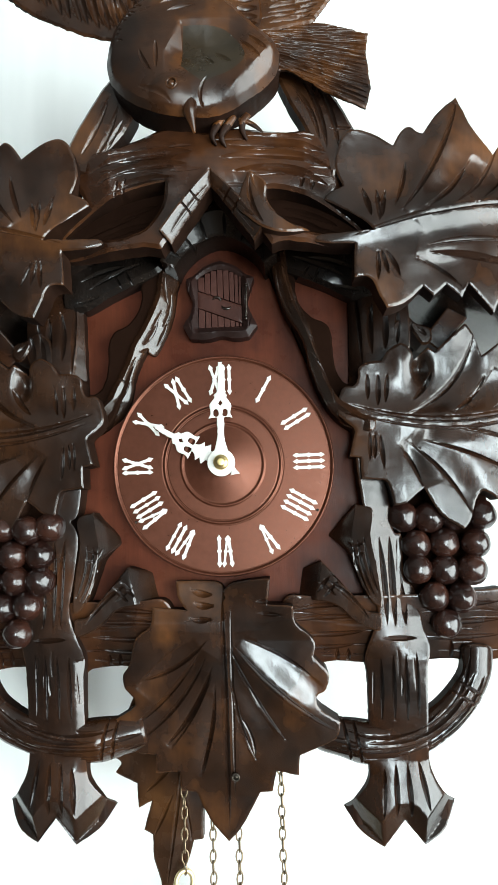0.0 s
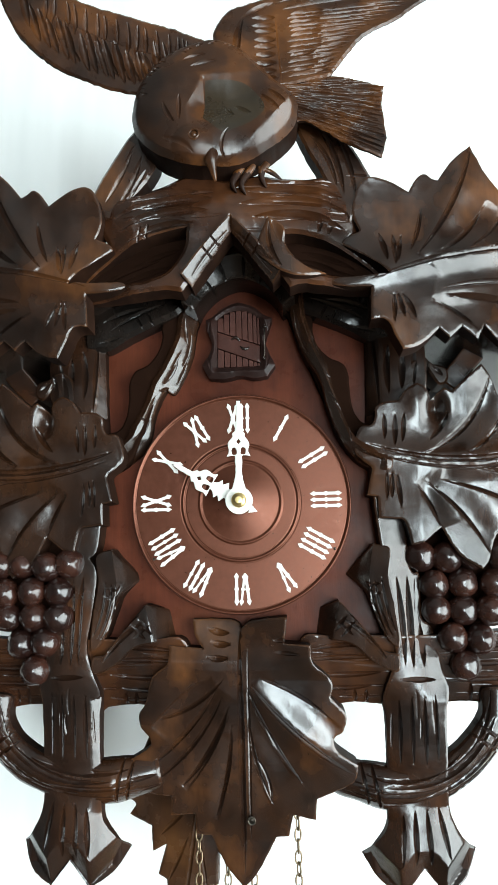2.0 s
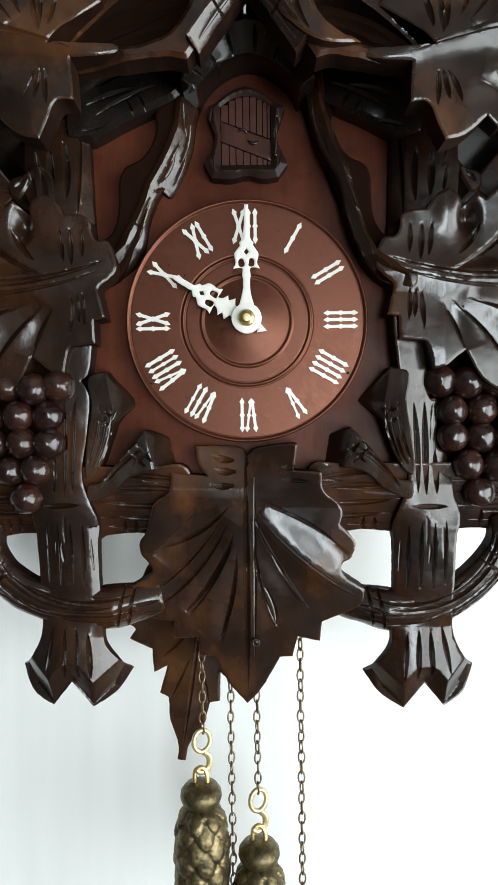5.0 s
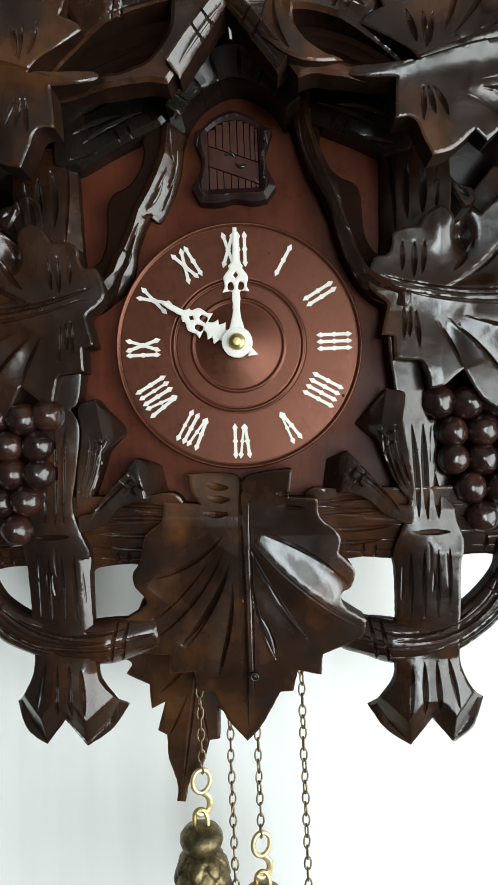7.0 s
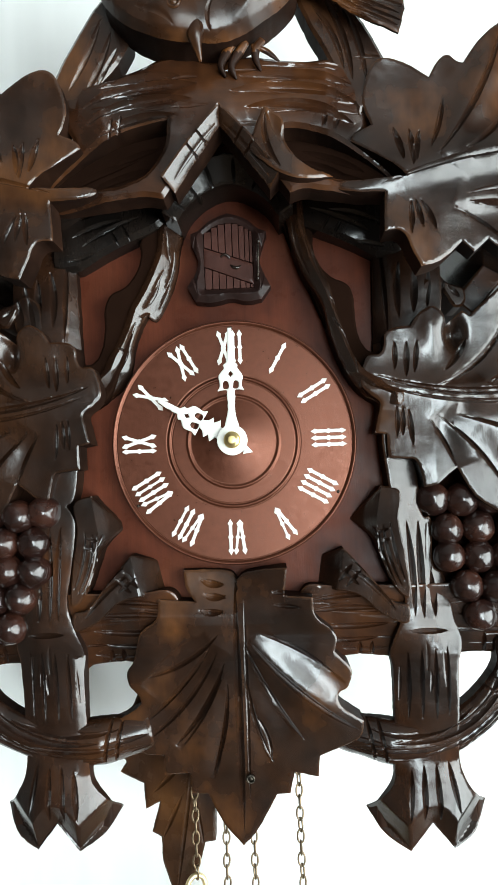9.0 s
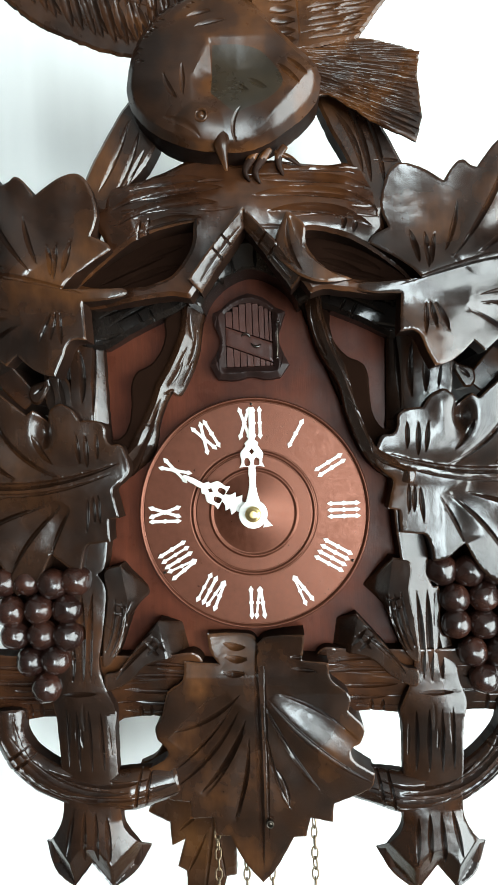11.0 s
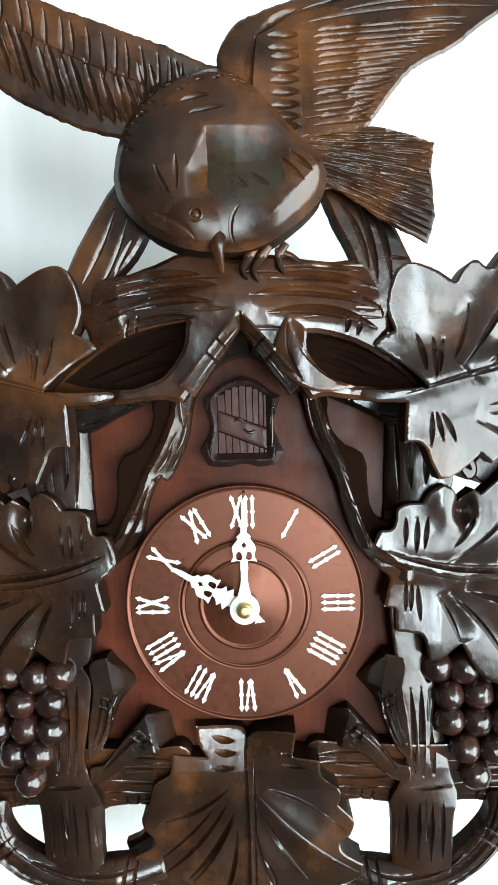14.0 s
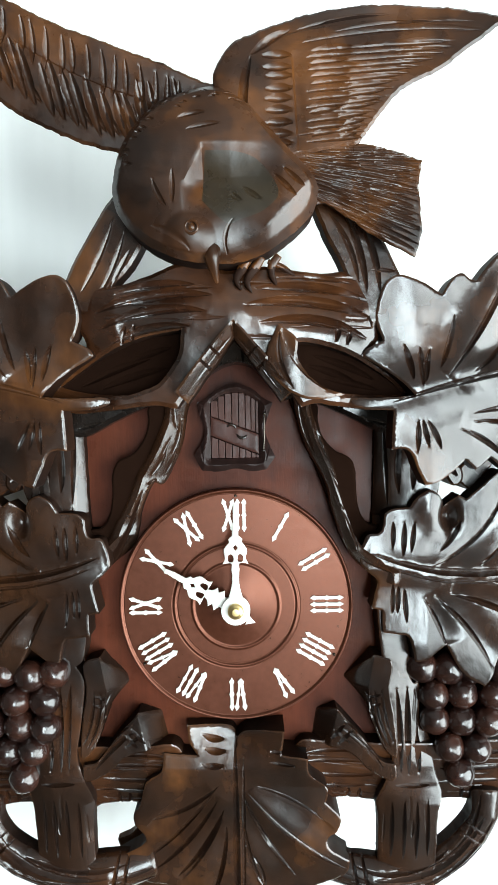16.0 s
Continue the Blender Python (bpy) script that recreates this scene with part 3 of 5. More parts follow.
    part("nail", lathe(bmesh.new(), [(0, -0.6), (0.5, -0.4), (0.7, 0.9)], (0.5, 0, 49.2), segments=12), SCREW, face)


def pointers():
    """The two fretted ivory pointers, their washer and the brass nut."""
    long_one = [(-3.6, 4, 1), (-2.2, 8.5), (-1.5, 13), (-1.7, 18.5, 1), (-1.9, 21), (-5.6, 20.6, 1), (-4.6, 23), (-5, 27), (-2.8, 30.2), (-3.1, 31.4), (-1.4, 33, 1), (-1.1, 40), (-0.7, 47.2, 1), (0.7, 47.2, 1), (1.1, 40), (1.4, 33, 1), (3.1, 31.4), (2.8, 30.2), (5, 27), (4.6, 23), (5.6, 20.6, 1), (1.9, 21), (1.7, 18.5, 1), (1.5, 13), (2.2, 8.5), (3.6, 4, 1)]
    short_one = [(-2.6, 4, 1), (-2.4, 7, 1), (-5, 8.3, 1), (-2.8, 10.3, 1), (-4.6, 11.6, 1), (-2.6, 13), (-1.7, 15, 1), (-5.9, 14.8, 1), (-4.9, 17), (-5.2, 20.5), (-2.9, 23.2), (-3.1, 24.4), (-1.3, 26, 1), (-1.2, 31), (-0.6, 35.5, 1), (0.6, 35.5, 1), (1.2, 31), (1.3, 26, 1), (3.1, 24.4), (2.9, 23.2), (5.2, 20.5), (4.9, 17), (5.9, 14.8, 1), (1.7, 15, 1), (2.6, 13), (4.6, 11.6, 1), (2.8, 10.3, 1), (5, 8.3, 1), (2.4, 7, 1), (2.6, 4, 1)]

    def eyelets(z):
        return [[(1.0, z - 1.6), (1.2, z + 1.2), (2.4, z + 1.8), (3.4, z + 0.8), (3.1, z - 1.6)], [(-3.1, z - 1.6), (-3.4, z + 0.8), (-2.4, z + 1.8), (-1.2, z + 1.2), (-1.0, z - 1.6)],
                [(0, z + 3.1, 1), (-1.1, z + 4.5, 1), (0, z + 5.9, 1), (1.1, z + 4.5, 1)]]

    for name, ring, z, y, turn, label in (("hour_hand", short_one, 17.2, -7.0, -59.5, "short fretted ivory hour pointer"), ("minute_hand", long_one, 23.2, -8.6, 0.6, "long fretted ivory minute pointer")):
        bm = bmesh.new()
        carve(bm, ring, y, y + 1.1, holes=eyelets(z), res=0.6, rim=0.5, drop=0.25, rough=0.04)
        lathe(bm, [(2.0, y - 0.25), (5.6, y - 0.25), (6.3, y), (6.3, y + 1.0)], segments=48)
        if name == "minute_hand":
            carve(bm, [(4.2, -6.0, 1), (8.6, -5.2, 1), (5.4, -1.6, 1)], y + 0.1, y + 1, res=0.8, rim=0.4, drop=0.2, rough=0)
        bmesh.ops.rotate(bm, cent=(0, 0, 0), matrix=Matrix.Rotation(radians(turn), 3, "Y"), verts=bm.verts)
        part(name, bm, IVORY, clock, label)
    part("nut", lathe(bmesh.new(), [(0, -11.3), (1.5, -11.3), (1.8, -11.2), (1.9, -10.7), (2.9, -10.6), (3.3, -10.2), (3.5, -9.6), (3.5, -8.7)], segments=32), BRASS, clock, "round brass nut")
    part("spindle", lathe(bmesh.new(), [(0, -9), (2, -9), (2, 2)], segments=24), BRASS, clock)


def cuckoo_door():
    """The small planked door over the dial, in its carved plaque."""
    plaque = [(1, 99.5, 1), (-6, 97), (-12, 92.5), (-15.5, 91, 1), (-15, 86), (-12.5, 79), (-14, 73), (-17.5, 67.5, 1), (-14, 61, 1), (-7, 60.2), (1, 61.5), (8, 60.2), (14.5, 61, 1), (18.5, 66.5, 1), (15.5, 73), (14, 79), (16, 86), (17.5, 90.5, 1), (13.5, 92.5), (8, 97)]
    inner = [(-10, 66, 1), (-10, 90.5, 1), (-5, 94), (1, 95.2), (6, 94), (11.5, 90.5, 1), (11.5, 66, 1)]
    door = part("door", carve(bmesh.new(), plaque, -2.5, 6, holes=[inner], res=0.8, rim=2.6, drop=1.8, rough=0.4, seed=4, cuts=[(-13, 64, -13, 90, 1.5, 1.0, 0.8), (14, 64, 14, 90, -1.5, 1.0, 0.8)]), WOOD_PLAQUE, clock, "little planked cuckoo door in a dark carved plaque")
    x = -9.8
    for w in (3.3, 2.9, 3.1, 3.0, 2.9, 2.5, 2.0, 1.4):
        top = 95.0 - 0.042 * (x + w / 2 - 1) ** 2
        for low, high in ((84.9, top), (66.2, 75.8)):
            bm = box(bmesh.new(), x + 0.17, x + w - 0.17, -0.6, 4.5, low, high, 0.12)
            for v in bm.verts:
                # the ends beside the slanting brace are cut along it
                if low > 80 and v.co.z < 85.5:
                    v.co.z -= 0.376 * (v.co.x + 9.8)
                elif low < 80 and v.co.z > 75:
                    v.co.z -= 0.4 * (v.co.x + 9.8)
            part("slat", bm, WOOD_DOOR, door, smooth=False)
        x += w
    bm = carve(bmesh.new(), [(-9.8, 84.4, 1), (-9.8, 76.3, 1), (11.2, 67.9, 1), (11.2, 76.5, 1)], -0.8, 4, res=1.2, rim=0.4, drop=0.2, rough=0.15, fray=0.06)
    part("brace", bm, WOOD_DOOR, door)
    for arc in ([(1.5, -0.9, 76.6), (2.8, -1.2, 75.2), (4.6, -1.2, 75), (6, -0.9, 76)], [(-2.6, -0.9, 79.9), (-1.2, -1.2, 80.9), (0.4, -1.2, 80.5), (1.3, -0.9, 79.2)]):
        part("crescent_peg", limb(bmesh.new(), arc, [0.2, 0.6, 0.6, 0.2], furrows=0, sides=10, step=0.4), WOOD_BLACK, door)
    part("hinge_wire", limb(bmesh.new(), [(13.9, -3.1, 85.4), (13.7, -3.4, 80), (13.5, -3.4, 74), (13.2, -3.1, 69.6)], [0.3] * 4, squash=1, furrows=0, sides=10, step=0.8), SCREW, door, "thin steel hinge wire")
    for x, z in ((13.9, 85.6), (13.2, 69.4)):
        part("staple", lathe(bmesh.new(), [(0, -1.3), (0.7, -1.1), (0.95, 0.6)], (x, -2.4, z), segments=14), WOOD_BLACK, door)


def crown():
    """The carved gable piece that stands forward of the house front."""
    y, back = -46, -34
    beam = [(-60, 134), (-42, 134), (-30, 137.5), (-18, 142), (-8, 141.5), (0, 139), (11, 140.5), (23, 139), (35, 137.5), (44, 138), (54, 136, 1), (60, 128), (57, 114), (54, 107), (68, 97, 1), (70, 90), (60, 86.5), (43, 88), (33, 89.3), (27, 88, 1), (22, 95), (2, 117.5, 1), (-15, 95), (-20, 88, 1),
            (-29, 89.5), (-46, 87.8), (-60, 87), (-70, 90), (-70, 98), (-60, 104, 1), (-54, 112), (-58, 122)]
    oval_l = [(-65.3, 97.3, 1), (-48.5, 108), (-33.7, 114.5), (-17.5, 117.4, 1), (-18.8, 108.4), (-25.7, 98.6), (-34, 94.6), (-42, 93.4), (-57, 95)]
    oval_r = [(24.6, 110.4), (28.1, 112.3), (38, 110.3), (48.6, 106), (60.2, 98.8), (67.5, 92.6, 1), (57.5, 92), (43.1, 93), (34.5, 96), (28.5, 101.5)]
    cuts = [(-50, 124, -6, 130, 3, 1.9, 3.0), (-48, 118, -8, 124, 3.5, 1.8, 2.8), (-42, 130.5, -12, 134, 2, 1.4, 2.0), (-44, 112.5, -14, 118.5, 2.5, 1.5, 2.2), (10, 132, 52, 127.5, 2.5, 1.7, 2.6), (6, 126, 54, 120.5, 3.5, 2.0, 3.0), (12, 119.5, 52, 113.5, 3.5, 1.8, 2.8), (18, 136, 46, 133.5, 1, 1.2, 1.6),
            (-40, 112, -38, 119, 0.4, 1.1, 1.8), (-36.5, 112.5, -34.5, 119.5, 0.4, 1.1, 1.8), (40, 112, 41, 119, -0.4, 1.1, 1.8), (44, 111, 45.5, 117.5, -0.4, 1.1, 1.8)] + [(-44, 125.6, -6, 130.3, 2.2, -4.2, 1.7), (-42, 119.8, -8, 124.3, 2.6, -4.0, 1.5), (-42, 130.8, -12, 134.3, 2, -3.6, 1.0), (10, 132.3, 52, 127.8, 2.5, -4.0, 1.5), (6, 126.3, 54, 120.8, 3.5, -4.2, 1.7), (12, 119.8, 52, 113.8, 3.5, -4.0, 1.5)] + scratches(-48, -8, 114, 136, 10, 61, False, 16, 0.5) + scratches(8, 50, 114, 136, 12, 62, False, 16, 0.5)
    bm = carve(bmesh.new(), beam, y, back, holes=[oval_l, oval_r], cuts=cuts, relief=lambda x, z: 2.5 * np.exp(-((z - 124) / 11) ** 2) - 0.02 * np.abs(x) - 0.32 * np.maximum(0, np.abs(x) - 42), rim=1.6, drop=1.2, seed=6, rough=0.7)
    part("crown_beam", bm, WOOD_ACROSS, clock, "carved crossing branch with leaf-shaped openings")
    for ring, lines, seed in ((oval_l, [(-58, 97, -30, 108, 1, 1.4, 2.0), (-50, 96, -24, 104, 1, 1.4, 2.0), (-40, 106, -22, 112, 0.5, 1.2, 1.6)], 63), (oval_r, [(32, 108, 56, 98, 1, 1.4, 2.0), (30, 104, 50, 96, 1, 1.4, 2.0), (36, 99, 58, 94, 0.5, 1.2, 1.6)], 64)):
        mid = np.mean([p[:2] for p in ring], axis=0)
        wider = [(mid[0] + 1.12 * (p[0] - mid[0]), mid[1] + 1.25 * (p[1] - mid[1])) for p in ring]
        # a gouged wooden hollow, its tone darkened for the shade inside it
        part("recess", carve(bmesh.new(), wider, -35.5, -33, cuts=lines, res=1.2, rim=1, drop=0.5, seed=seed, rough=1.2), SHADE_BACKING, clock, "dark gouged hollow in the crown")
    # the gable's two sloping reveals, with notches; each falls back towards the opening
    strip = [(0, 121, 1), (0, 114.2, 1), (-17.6, 90, 1), (-22, 94.5, 1), (-11, 108.5)]
    notches = [(-14, 107.5, -6.5, 100.5, 0, 0.55, 2.0), (-10, 112, -3, 105.5, 0, 0.55, 2.0), (-17.5, 93.5, -1, 114.5, 0.6, 0.6, 0.5)]

    def falls(x, z):
        """Falls away from the outer edge of the slope towards the opening."""
        return -1.0 * np.maximum(0, (121 - 1.22 * np.abs(x) - z) / 1.58 - 0.4)

    for turn, seed in PAIR:
        bm = carve(bmesh.new(), turn(strip), -50.5, -34, cuts=turn(notches), relief=falls, rim=0.8, drop=0.3, seed=seed, rough=1.1)
        bmesh.ops.translate(bm, vec=(2, 0, 0), verts=bm.verts)
        part("gable_reveal", bm, WOOD, clock, "bevelled notched gable edge")
    # curled petal beside the gable
    petal = [(18.5, 118.5, 1), (25, 113.5), (25.5, 107), (29, 100.5), (35, 95.5), (43, 92.4, 1), (33, 90.8), (25, 92.5), (18, 97.5), (13, 103.6), (14.5, 110)]
    part("petal", carve(bmesh.new(), petal, -48.5, -40, relief=lambda x, z: 2.2 - 0.012 * ((x - 24) ** 2), cuts=[(18.8, 116, 24, 95, -2.5, 1.1, 1.6), (18.8, 117, 38, 93, -4, 6, 2.4), (15, 105, 20, 98, -0.5, 0.8, 1.2)], rim=0.8, drop=0.5, seed=9), WOOD, clock)
    # the struts that carry the bird
    left = [(-41, 168), (-36, 158), (-31, 152), (-36, 142, 1), (-46, 131), (-52, 124), (-60, 128), (-60.5, 137), (-50, 156)]
    right = [(32, 168), (46, 166), (56, 154), (65, 136, 1), (62, 126), (54, 117, 1), (47, 130), (42, 142), (36, 154)]
    for ring, lines in ((left, [(-42, 160, -55, 132, 1, 1.3, 1.6), (-38, 155, -49, 130, 1, 1.3, 1.6), (-36, 148, -44, 134, 0, 1.0, 1.0)]), (right, [(42, 164, 52, 130, 2, 1.3, 1.5), (47, 163, 57, 130, 2, 1.3, 1.5), (38, 160, 49, 134, 2, 1.1, 1.0), (53, 139, 63, 138, 0, 0.8, 1.0)])):
        part("strut", carve(bmesh.new(), ring, -44, -34, cuts=lines, rim=1.2, drop=1.0, seed=len(lines)), WOOD, clock)


def upper_leaves():
    """The two great vine leaves on the crown."""
    ring = [(52, 109.5), (58, 112.5, 1), (55.6, 118.3), (55.2, 123.6), (57.2, 130.9), (60, 135.1), (63.8, 136.3), (69.8, 134.9), (76, 131.7), (80, 129.1, 1), (82, 132.7), (84.5, 135.8), (87.3, 136.8), (90, 135.1), (92.8, 134, 1), (98.5, 141.5), (107.7, 149.5, 1), (114, 138), (124, 127, 1), (133, 139), (142, 143, 1), (145, 131), (154, 128, 1), (152, 116), (160, 106, 1), (149, 97), (152, 85, 1), (139, 82), (138, 70, 1), (127, 70), (119, 56, 1), (108.5, 68.5, 1), (105.2, 62.3, 1), (98.8, 67.8, 1), (93.5, 63.1, 1), (89, 67, 1), (84, 62.5), (79.5, 59.5), (73.4, 57.8, 1), (70, 65), (68.3, 69.5), (65.5, 71.8), (60.7, 71.5, 1), (61.5, 86.3, 1), (52, 86.8), (45, 88.6), (46, 91.2), (57, 91), (69.5, 91.8, 1), (62, 99.2), (50, 106.8, 1)]
    cuts = [(60.9, 89.2, 158, 105, 4, 1.4, 1.9), (81.4, 98.7, 107.7, 147, -3, 1.2, 2.0), (91.1, 100.1, 112, 122, -2, 1.2, 1.8), (112, 101, 141, 139, -4, 1.1, 1.5), (84.7, 122.1, 78.8, 101.6, 1, 1.0, 1.6), (65.8, 111.3, 68.9, 97.5, 0.5, 1.2, 2.2), (71.6, 110.2, 72.2, 95, 0.5, 1.2, 2.2), (75.6, 109.5, 73.5, 96.7, -0.4, 1.1, 2.0),
            (70.8, 82.8, 70.3, 70, 0.3, 1.0, 1.8), (72.5, 83, 74.9, 72, 0, 1.0, 1.8), (74.3, 82.6, 79.6, 71.3, 0.4, 1.1, 1.9), (91.7, 84.6, 128, 87, 1.5, 1.2, 1.7), (91.7, 81.8, 134, 74, 2, 1.3, 1.8), (86.3, 78.9, 105.8, 66.1, 2, 1.3, 1.9), (104, 102, 126, 131, -3, 0.9, 1.2)]
    folds = [(81.4, 98.7, 107.7, 147, -3, 9, -3.2), (91.1, 100.1, 114, 126, -2, -7, 1.6), (113, 102, 141, 139, -4, 15, 3.2), (46, 88, 156, 103, 5, 9, -2.9), (91.7, 81.8, 134, 74, 2, -9, 2.0), (86.3, 78.9, 105.8, 66.1, 2, 9, 2.0)]

    def relief(x, z):
        rib = 89 + 0.15 * (np.abs(x) - 60) + 3 * np.sin((np.abs(x) - 60) / 32)
        return 4.0 - 0.05 * np.maximum(0, z - rib) + 0.05 * np.clip(rib - 4 - z, 0, 14) - 0.09 * np.maximum(0, rib - 14 - z) * np.clip((np.abs(x) - 76) / 8, 0, 1) - 0.0020 * np.maximum(0, np.abs(x) - 70) ** 2 + 0.0035 * np.maximum(0, z - rib - 12) ** 2 + 0.14 * np.sin(np.abs(x) * 0.38 + 0.8 * np.sin(z * 0.05)) * np.clip((z - rib - 4) / 8, 0, 1)

    for turn, seed in PAIR:
        bm = carve(bmesh.new(), turn(ring), -40.5, -33, relief=relief, cuts=turn(cuts + folds), rim=0.7, drop=0.4, seed=seed + 10, rough=0.6)
        bmesh.ops.translate(bm, vec=(0, 0 if seed == 1 else -3, 0 if seed == 1 else 1.5), verts=bm.verts)
        part("upper_leaf", bm, WOOD, clock, "large dark vine leaf with gouged veins")


def bird():
    """The spread-winged carved bird, all of one piece."""
    bm = bmesh.new()
    rng = random.Random(5)
    left = [(p[0] - 0.5, p[1] + 0.8, *p[2:]) for p in ((0, 200), (-8, 204), (-16, 207.5), (-25, 211), (-35, 214.5), (-45, 218), (-55, 221.5), (-65, 226), (-80, 233), (-93, 239), (-104, 243, 1), (-101, 228), (-95, 215), (-86, 204), (-76, 195.5), (-66, 190), (-56, 185.5), (-46, 182), (-36, 180), (-20, 178), (-5, 185))]
    cuts = []
    for i in range(18):
        x = -91 + 4.4 * i + rng.uniform(-1, 1)
        low = np.interp(x, (-100, -86, -66, -46, -30), (226, 205, 191, 183, 181))
        cuts.append((x + 3, low + 3, x - 1.5 + rng.uniform(-1, 1), low + 19 + rng.uniform(0, 6), 0.3, 1.9, 2.4))
        cuts.append((x + 5.2, low + 4, x + 1.5 + rng.uniform(-1, 1), low + 10 + rng.uniform(0, 6), 0.3, 0.9, 1.3))
    for i in range(16):
        x = -80 + 4.6 * i + rng.uniform(-1, 1)
        high = np.interp(x, (-80, -55, -25, 0), (232, 221, 210, 200))
        cuts.append((x, high - 1.5, x - 1 + rng.uniform(-1, 1), high - 13 - rng.uniform(0, 6), 0.4, 1.2, 1.6))
    cuts += [(-80, 222, -20, 196, -3, 5, 1.0)]
    carve(bm, left, -53.5, -51, cuts=cuts, relief=lambda x, z: 0.02 * (-40 - x) + 0.13 * (z - 205), rim=1.0, drop=0.7, seed=21, rough=0.4, fray=0.5)
    right = [(-3, 201), (-2.5, 208), (2, 214.5), (10, 220), (24, 226), (36, 229.5), (52, 231.5), (64, 231.5), (84, 229.5), (102, 226, 1), (94, 219.5), (84, 212.5), (78, 207.5), (64, 200.5), (57, 193.5), (52, 187), (48, 181.5, 1), (28, 178), (14, 176), (4, 184)]
    cuts = [(8, 183, 10, 212, 2, 1.6, 2.2), (10, 212, 24, 222, 1, 1.6, 1.6), (28, 217, 94, 221, 3, 1.3, 1.6), (40, 221, 90, 224.5, 2, 0.9, 1.0), (26, 222, 60, 228, 1.5, 0.8, 0.8), (20, 219, 80, 224, 3, 8, 1.6), (24, 214, 26, 178, 0, 5, 1.2)]
    for i in range(9):
        z = 212 - 3.9 * i + rng.uniform(-0.6, 0.6)
        cuts.append((13 + rng.uniform(0, 2), z, 24.5, z + 0.6, 0.3, 1.6, 1.6))
    for i in range(14):
        z = 214 - 2.45 * i + rng.uniform(-0.5, 0.5)
        end = np.interp(z, (180, 190, 200, 212), (46, 52, 60, 80))
        cuts.append((29 + rng.uniform(0, 2), z, 45 + rng.uniform(-4, 6), z + 1.5, 0.6, 1.35, 1.6))
        cuts.append((41 + rng.uniform(-4, 4), z + 1.0, end, z + 3.0, 0.6, 1.3, 1.5))
        cuts.append((end - 18 + rng.uniform(-4, 4), z + 2.6, end + 3, z + 3.6, 0.6, 1.0, 0.9))
    carve(bm, right, -54, -52.4, cuts=cuts, relief=lambda x, z: 2.5 * np.exp(-(((x - 4) / 9) ** 2)) + 0.015 * (30 - x) - 0.12 * np.maximum(0, z - 205), rim=1.0, drop=0.7, seed=22, rough=0.35, fray=0.4)
    tail = [(20, 176), (28, 181), (48, 181.5, 1), (60, 179.5), (70.5, 175.5, 1), (69.5, 166), (70.5, 152), (69.5, 146), (68, 141.5, 1), (53, 149.5), (43, 156.5), (35, 161), (26, 160)]
    cuts = []
    for i in range(96):
        a, s = -0.50 + 0.50 * ((i * 0.618) % 1), 30 + 36 * ((i * 0.7549) % 1)
        length = rng.uniform(13, 22)
        cuts.append((-6 + s * math.cos(a), 180 + s * math.sin(a), -6 + (s + length) * math.cos(a), 180 + (s + length) * math.sin(a), rng.uniform(-0.3, 0.3), rng.uniform(0.55, 0.85), rng.uniform(0.8, 1.4)))
    carve(bm, tail, -53, -51.2, cuts=cuts, relief=lambda x, z: 0.03 * (50 - x), rim=0.7, drop=0.4, seed=23, rough=0.35, fray=0.4)
    body = [(-39, 171), (-36.5, 179.5), (-30, 189.5), (-22, 196.5), (-11, 200), (-2, 200), (8, 194), (19, 182), (29, 171), (33, 164.5, 1), (31, 157), (23, 149), (13, 142.5), (3, 139.5), (-7, 139.5), (-17, 141), (-29, 147), (-37.3, 156), (-40, 164)]

    def relief(x, z):
        """A flattish pebble with a hollow cut into its breast, and a bevel towards the tail."""
        u, w = np.abs((x + 4) * 0.94 + (z - 170) * 0.34), np.abs((z - 170) * 0.94 - (x + 4) * 0.34)
        h = 12.5 * np.sqrt(np.maximum(0.02, 1 - (u / 40) ** 3.2 - (w / 36) ** 3.2))
        head = 13.6 * np.sqrt(np.maximum(0.0, 1 - ((x + 12) / 16) ** 2 - ((z - 150) / 14) ** 2))
        h = np.maximum(h, head)
        k = np.clip((x - 2) / 14, 0, 1) * np.clip((184 - z) / 14, 0, 1) * np.clip((z - 147 + 0.3 * x) / 9, 0, 1)
        out = (x - 33) * 0.724 - (z - 165) * 0.69
        flat = 12.2 + 0.03 * (out + 3.4) - 0.75 * np.maximum(0, out + 3.4)
        h = h * (1 - k) + flat * k
        wide = np.clip((179 - z) * 0.5, 0.8, 7)
        down = 5.0 * np.where(z > 167, np.clip((179.5 - z) / 11, 0, 1), np.exp(-(((z - 167) / 9) ** 2)))
        return h - down * np.clip((x + 7.5 + wide) / wide, 0, 1) * np.clip((20 - x) / 27.5, 0, 1)

    cuts = [(-16, 188, -6, 190, 0.7, 1.0, 1.0), (-13, 184, -1, 186, 0.5, 1.0, 1.0), (-25, 168, -20, 158, -0.8, 1.0, 1.0), (-18, 171, -18, 159, 0, 1.0, 1.0), (6, 165, 13, 160, 0, 1.0, 0.9), (2, 163, 6, 159.5, 0, 1.0, 0.7), (20, 171, 28, 164, 0, 1.0, 1.0), (17, 169, 25, 161, 0, 1.0, 1.0), (-12, 143, -26, 152, -1.5, 1.2, 0.7), (1, 141, 3, 154, 2, 0.8, 0.7)]
    for i in range(26):
        a, far = 0.9 + 0.085 * i + rng.uniform(-0.03, 0.03), rng.uniform(0.78, 0.93)
        x, z = -4 + 36 * far * math.cos(a), 170 + 31 * far * math.sin(a)
        cuts.append((x - 1.4, z, x + 1.4, z + rng.uniform(-0.5, 0.5), 0.8, 0.5, 0.7))
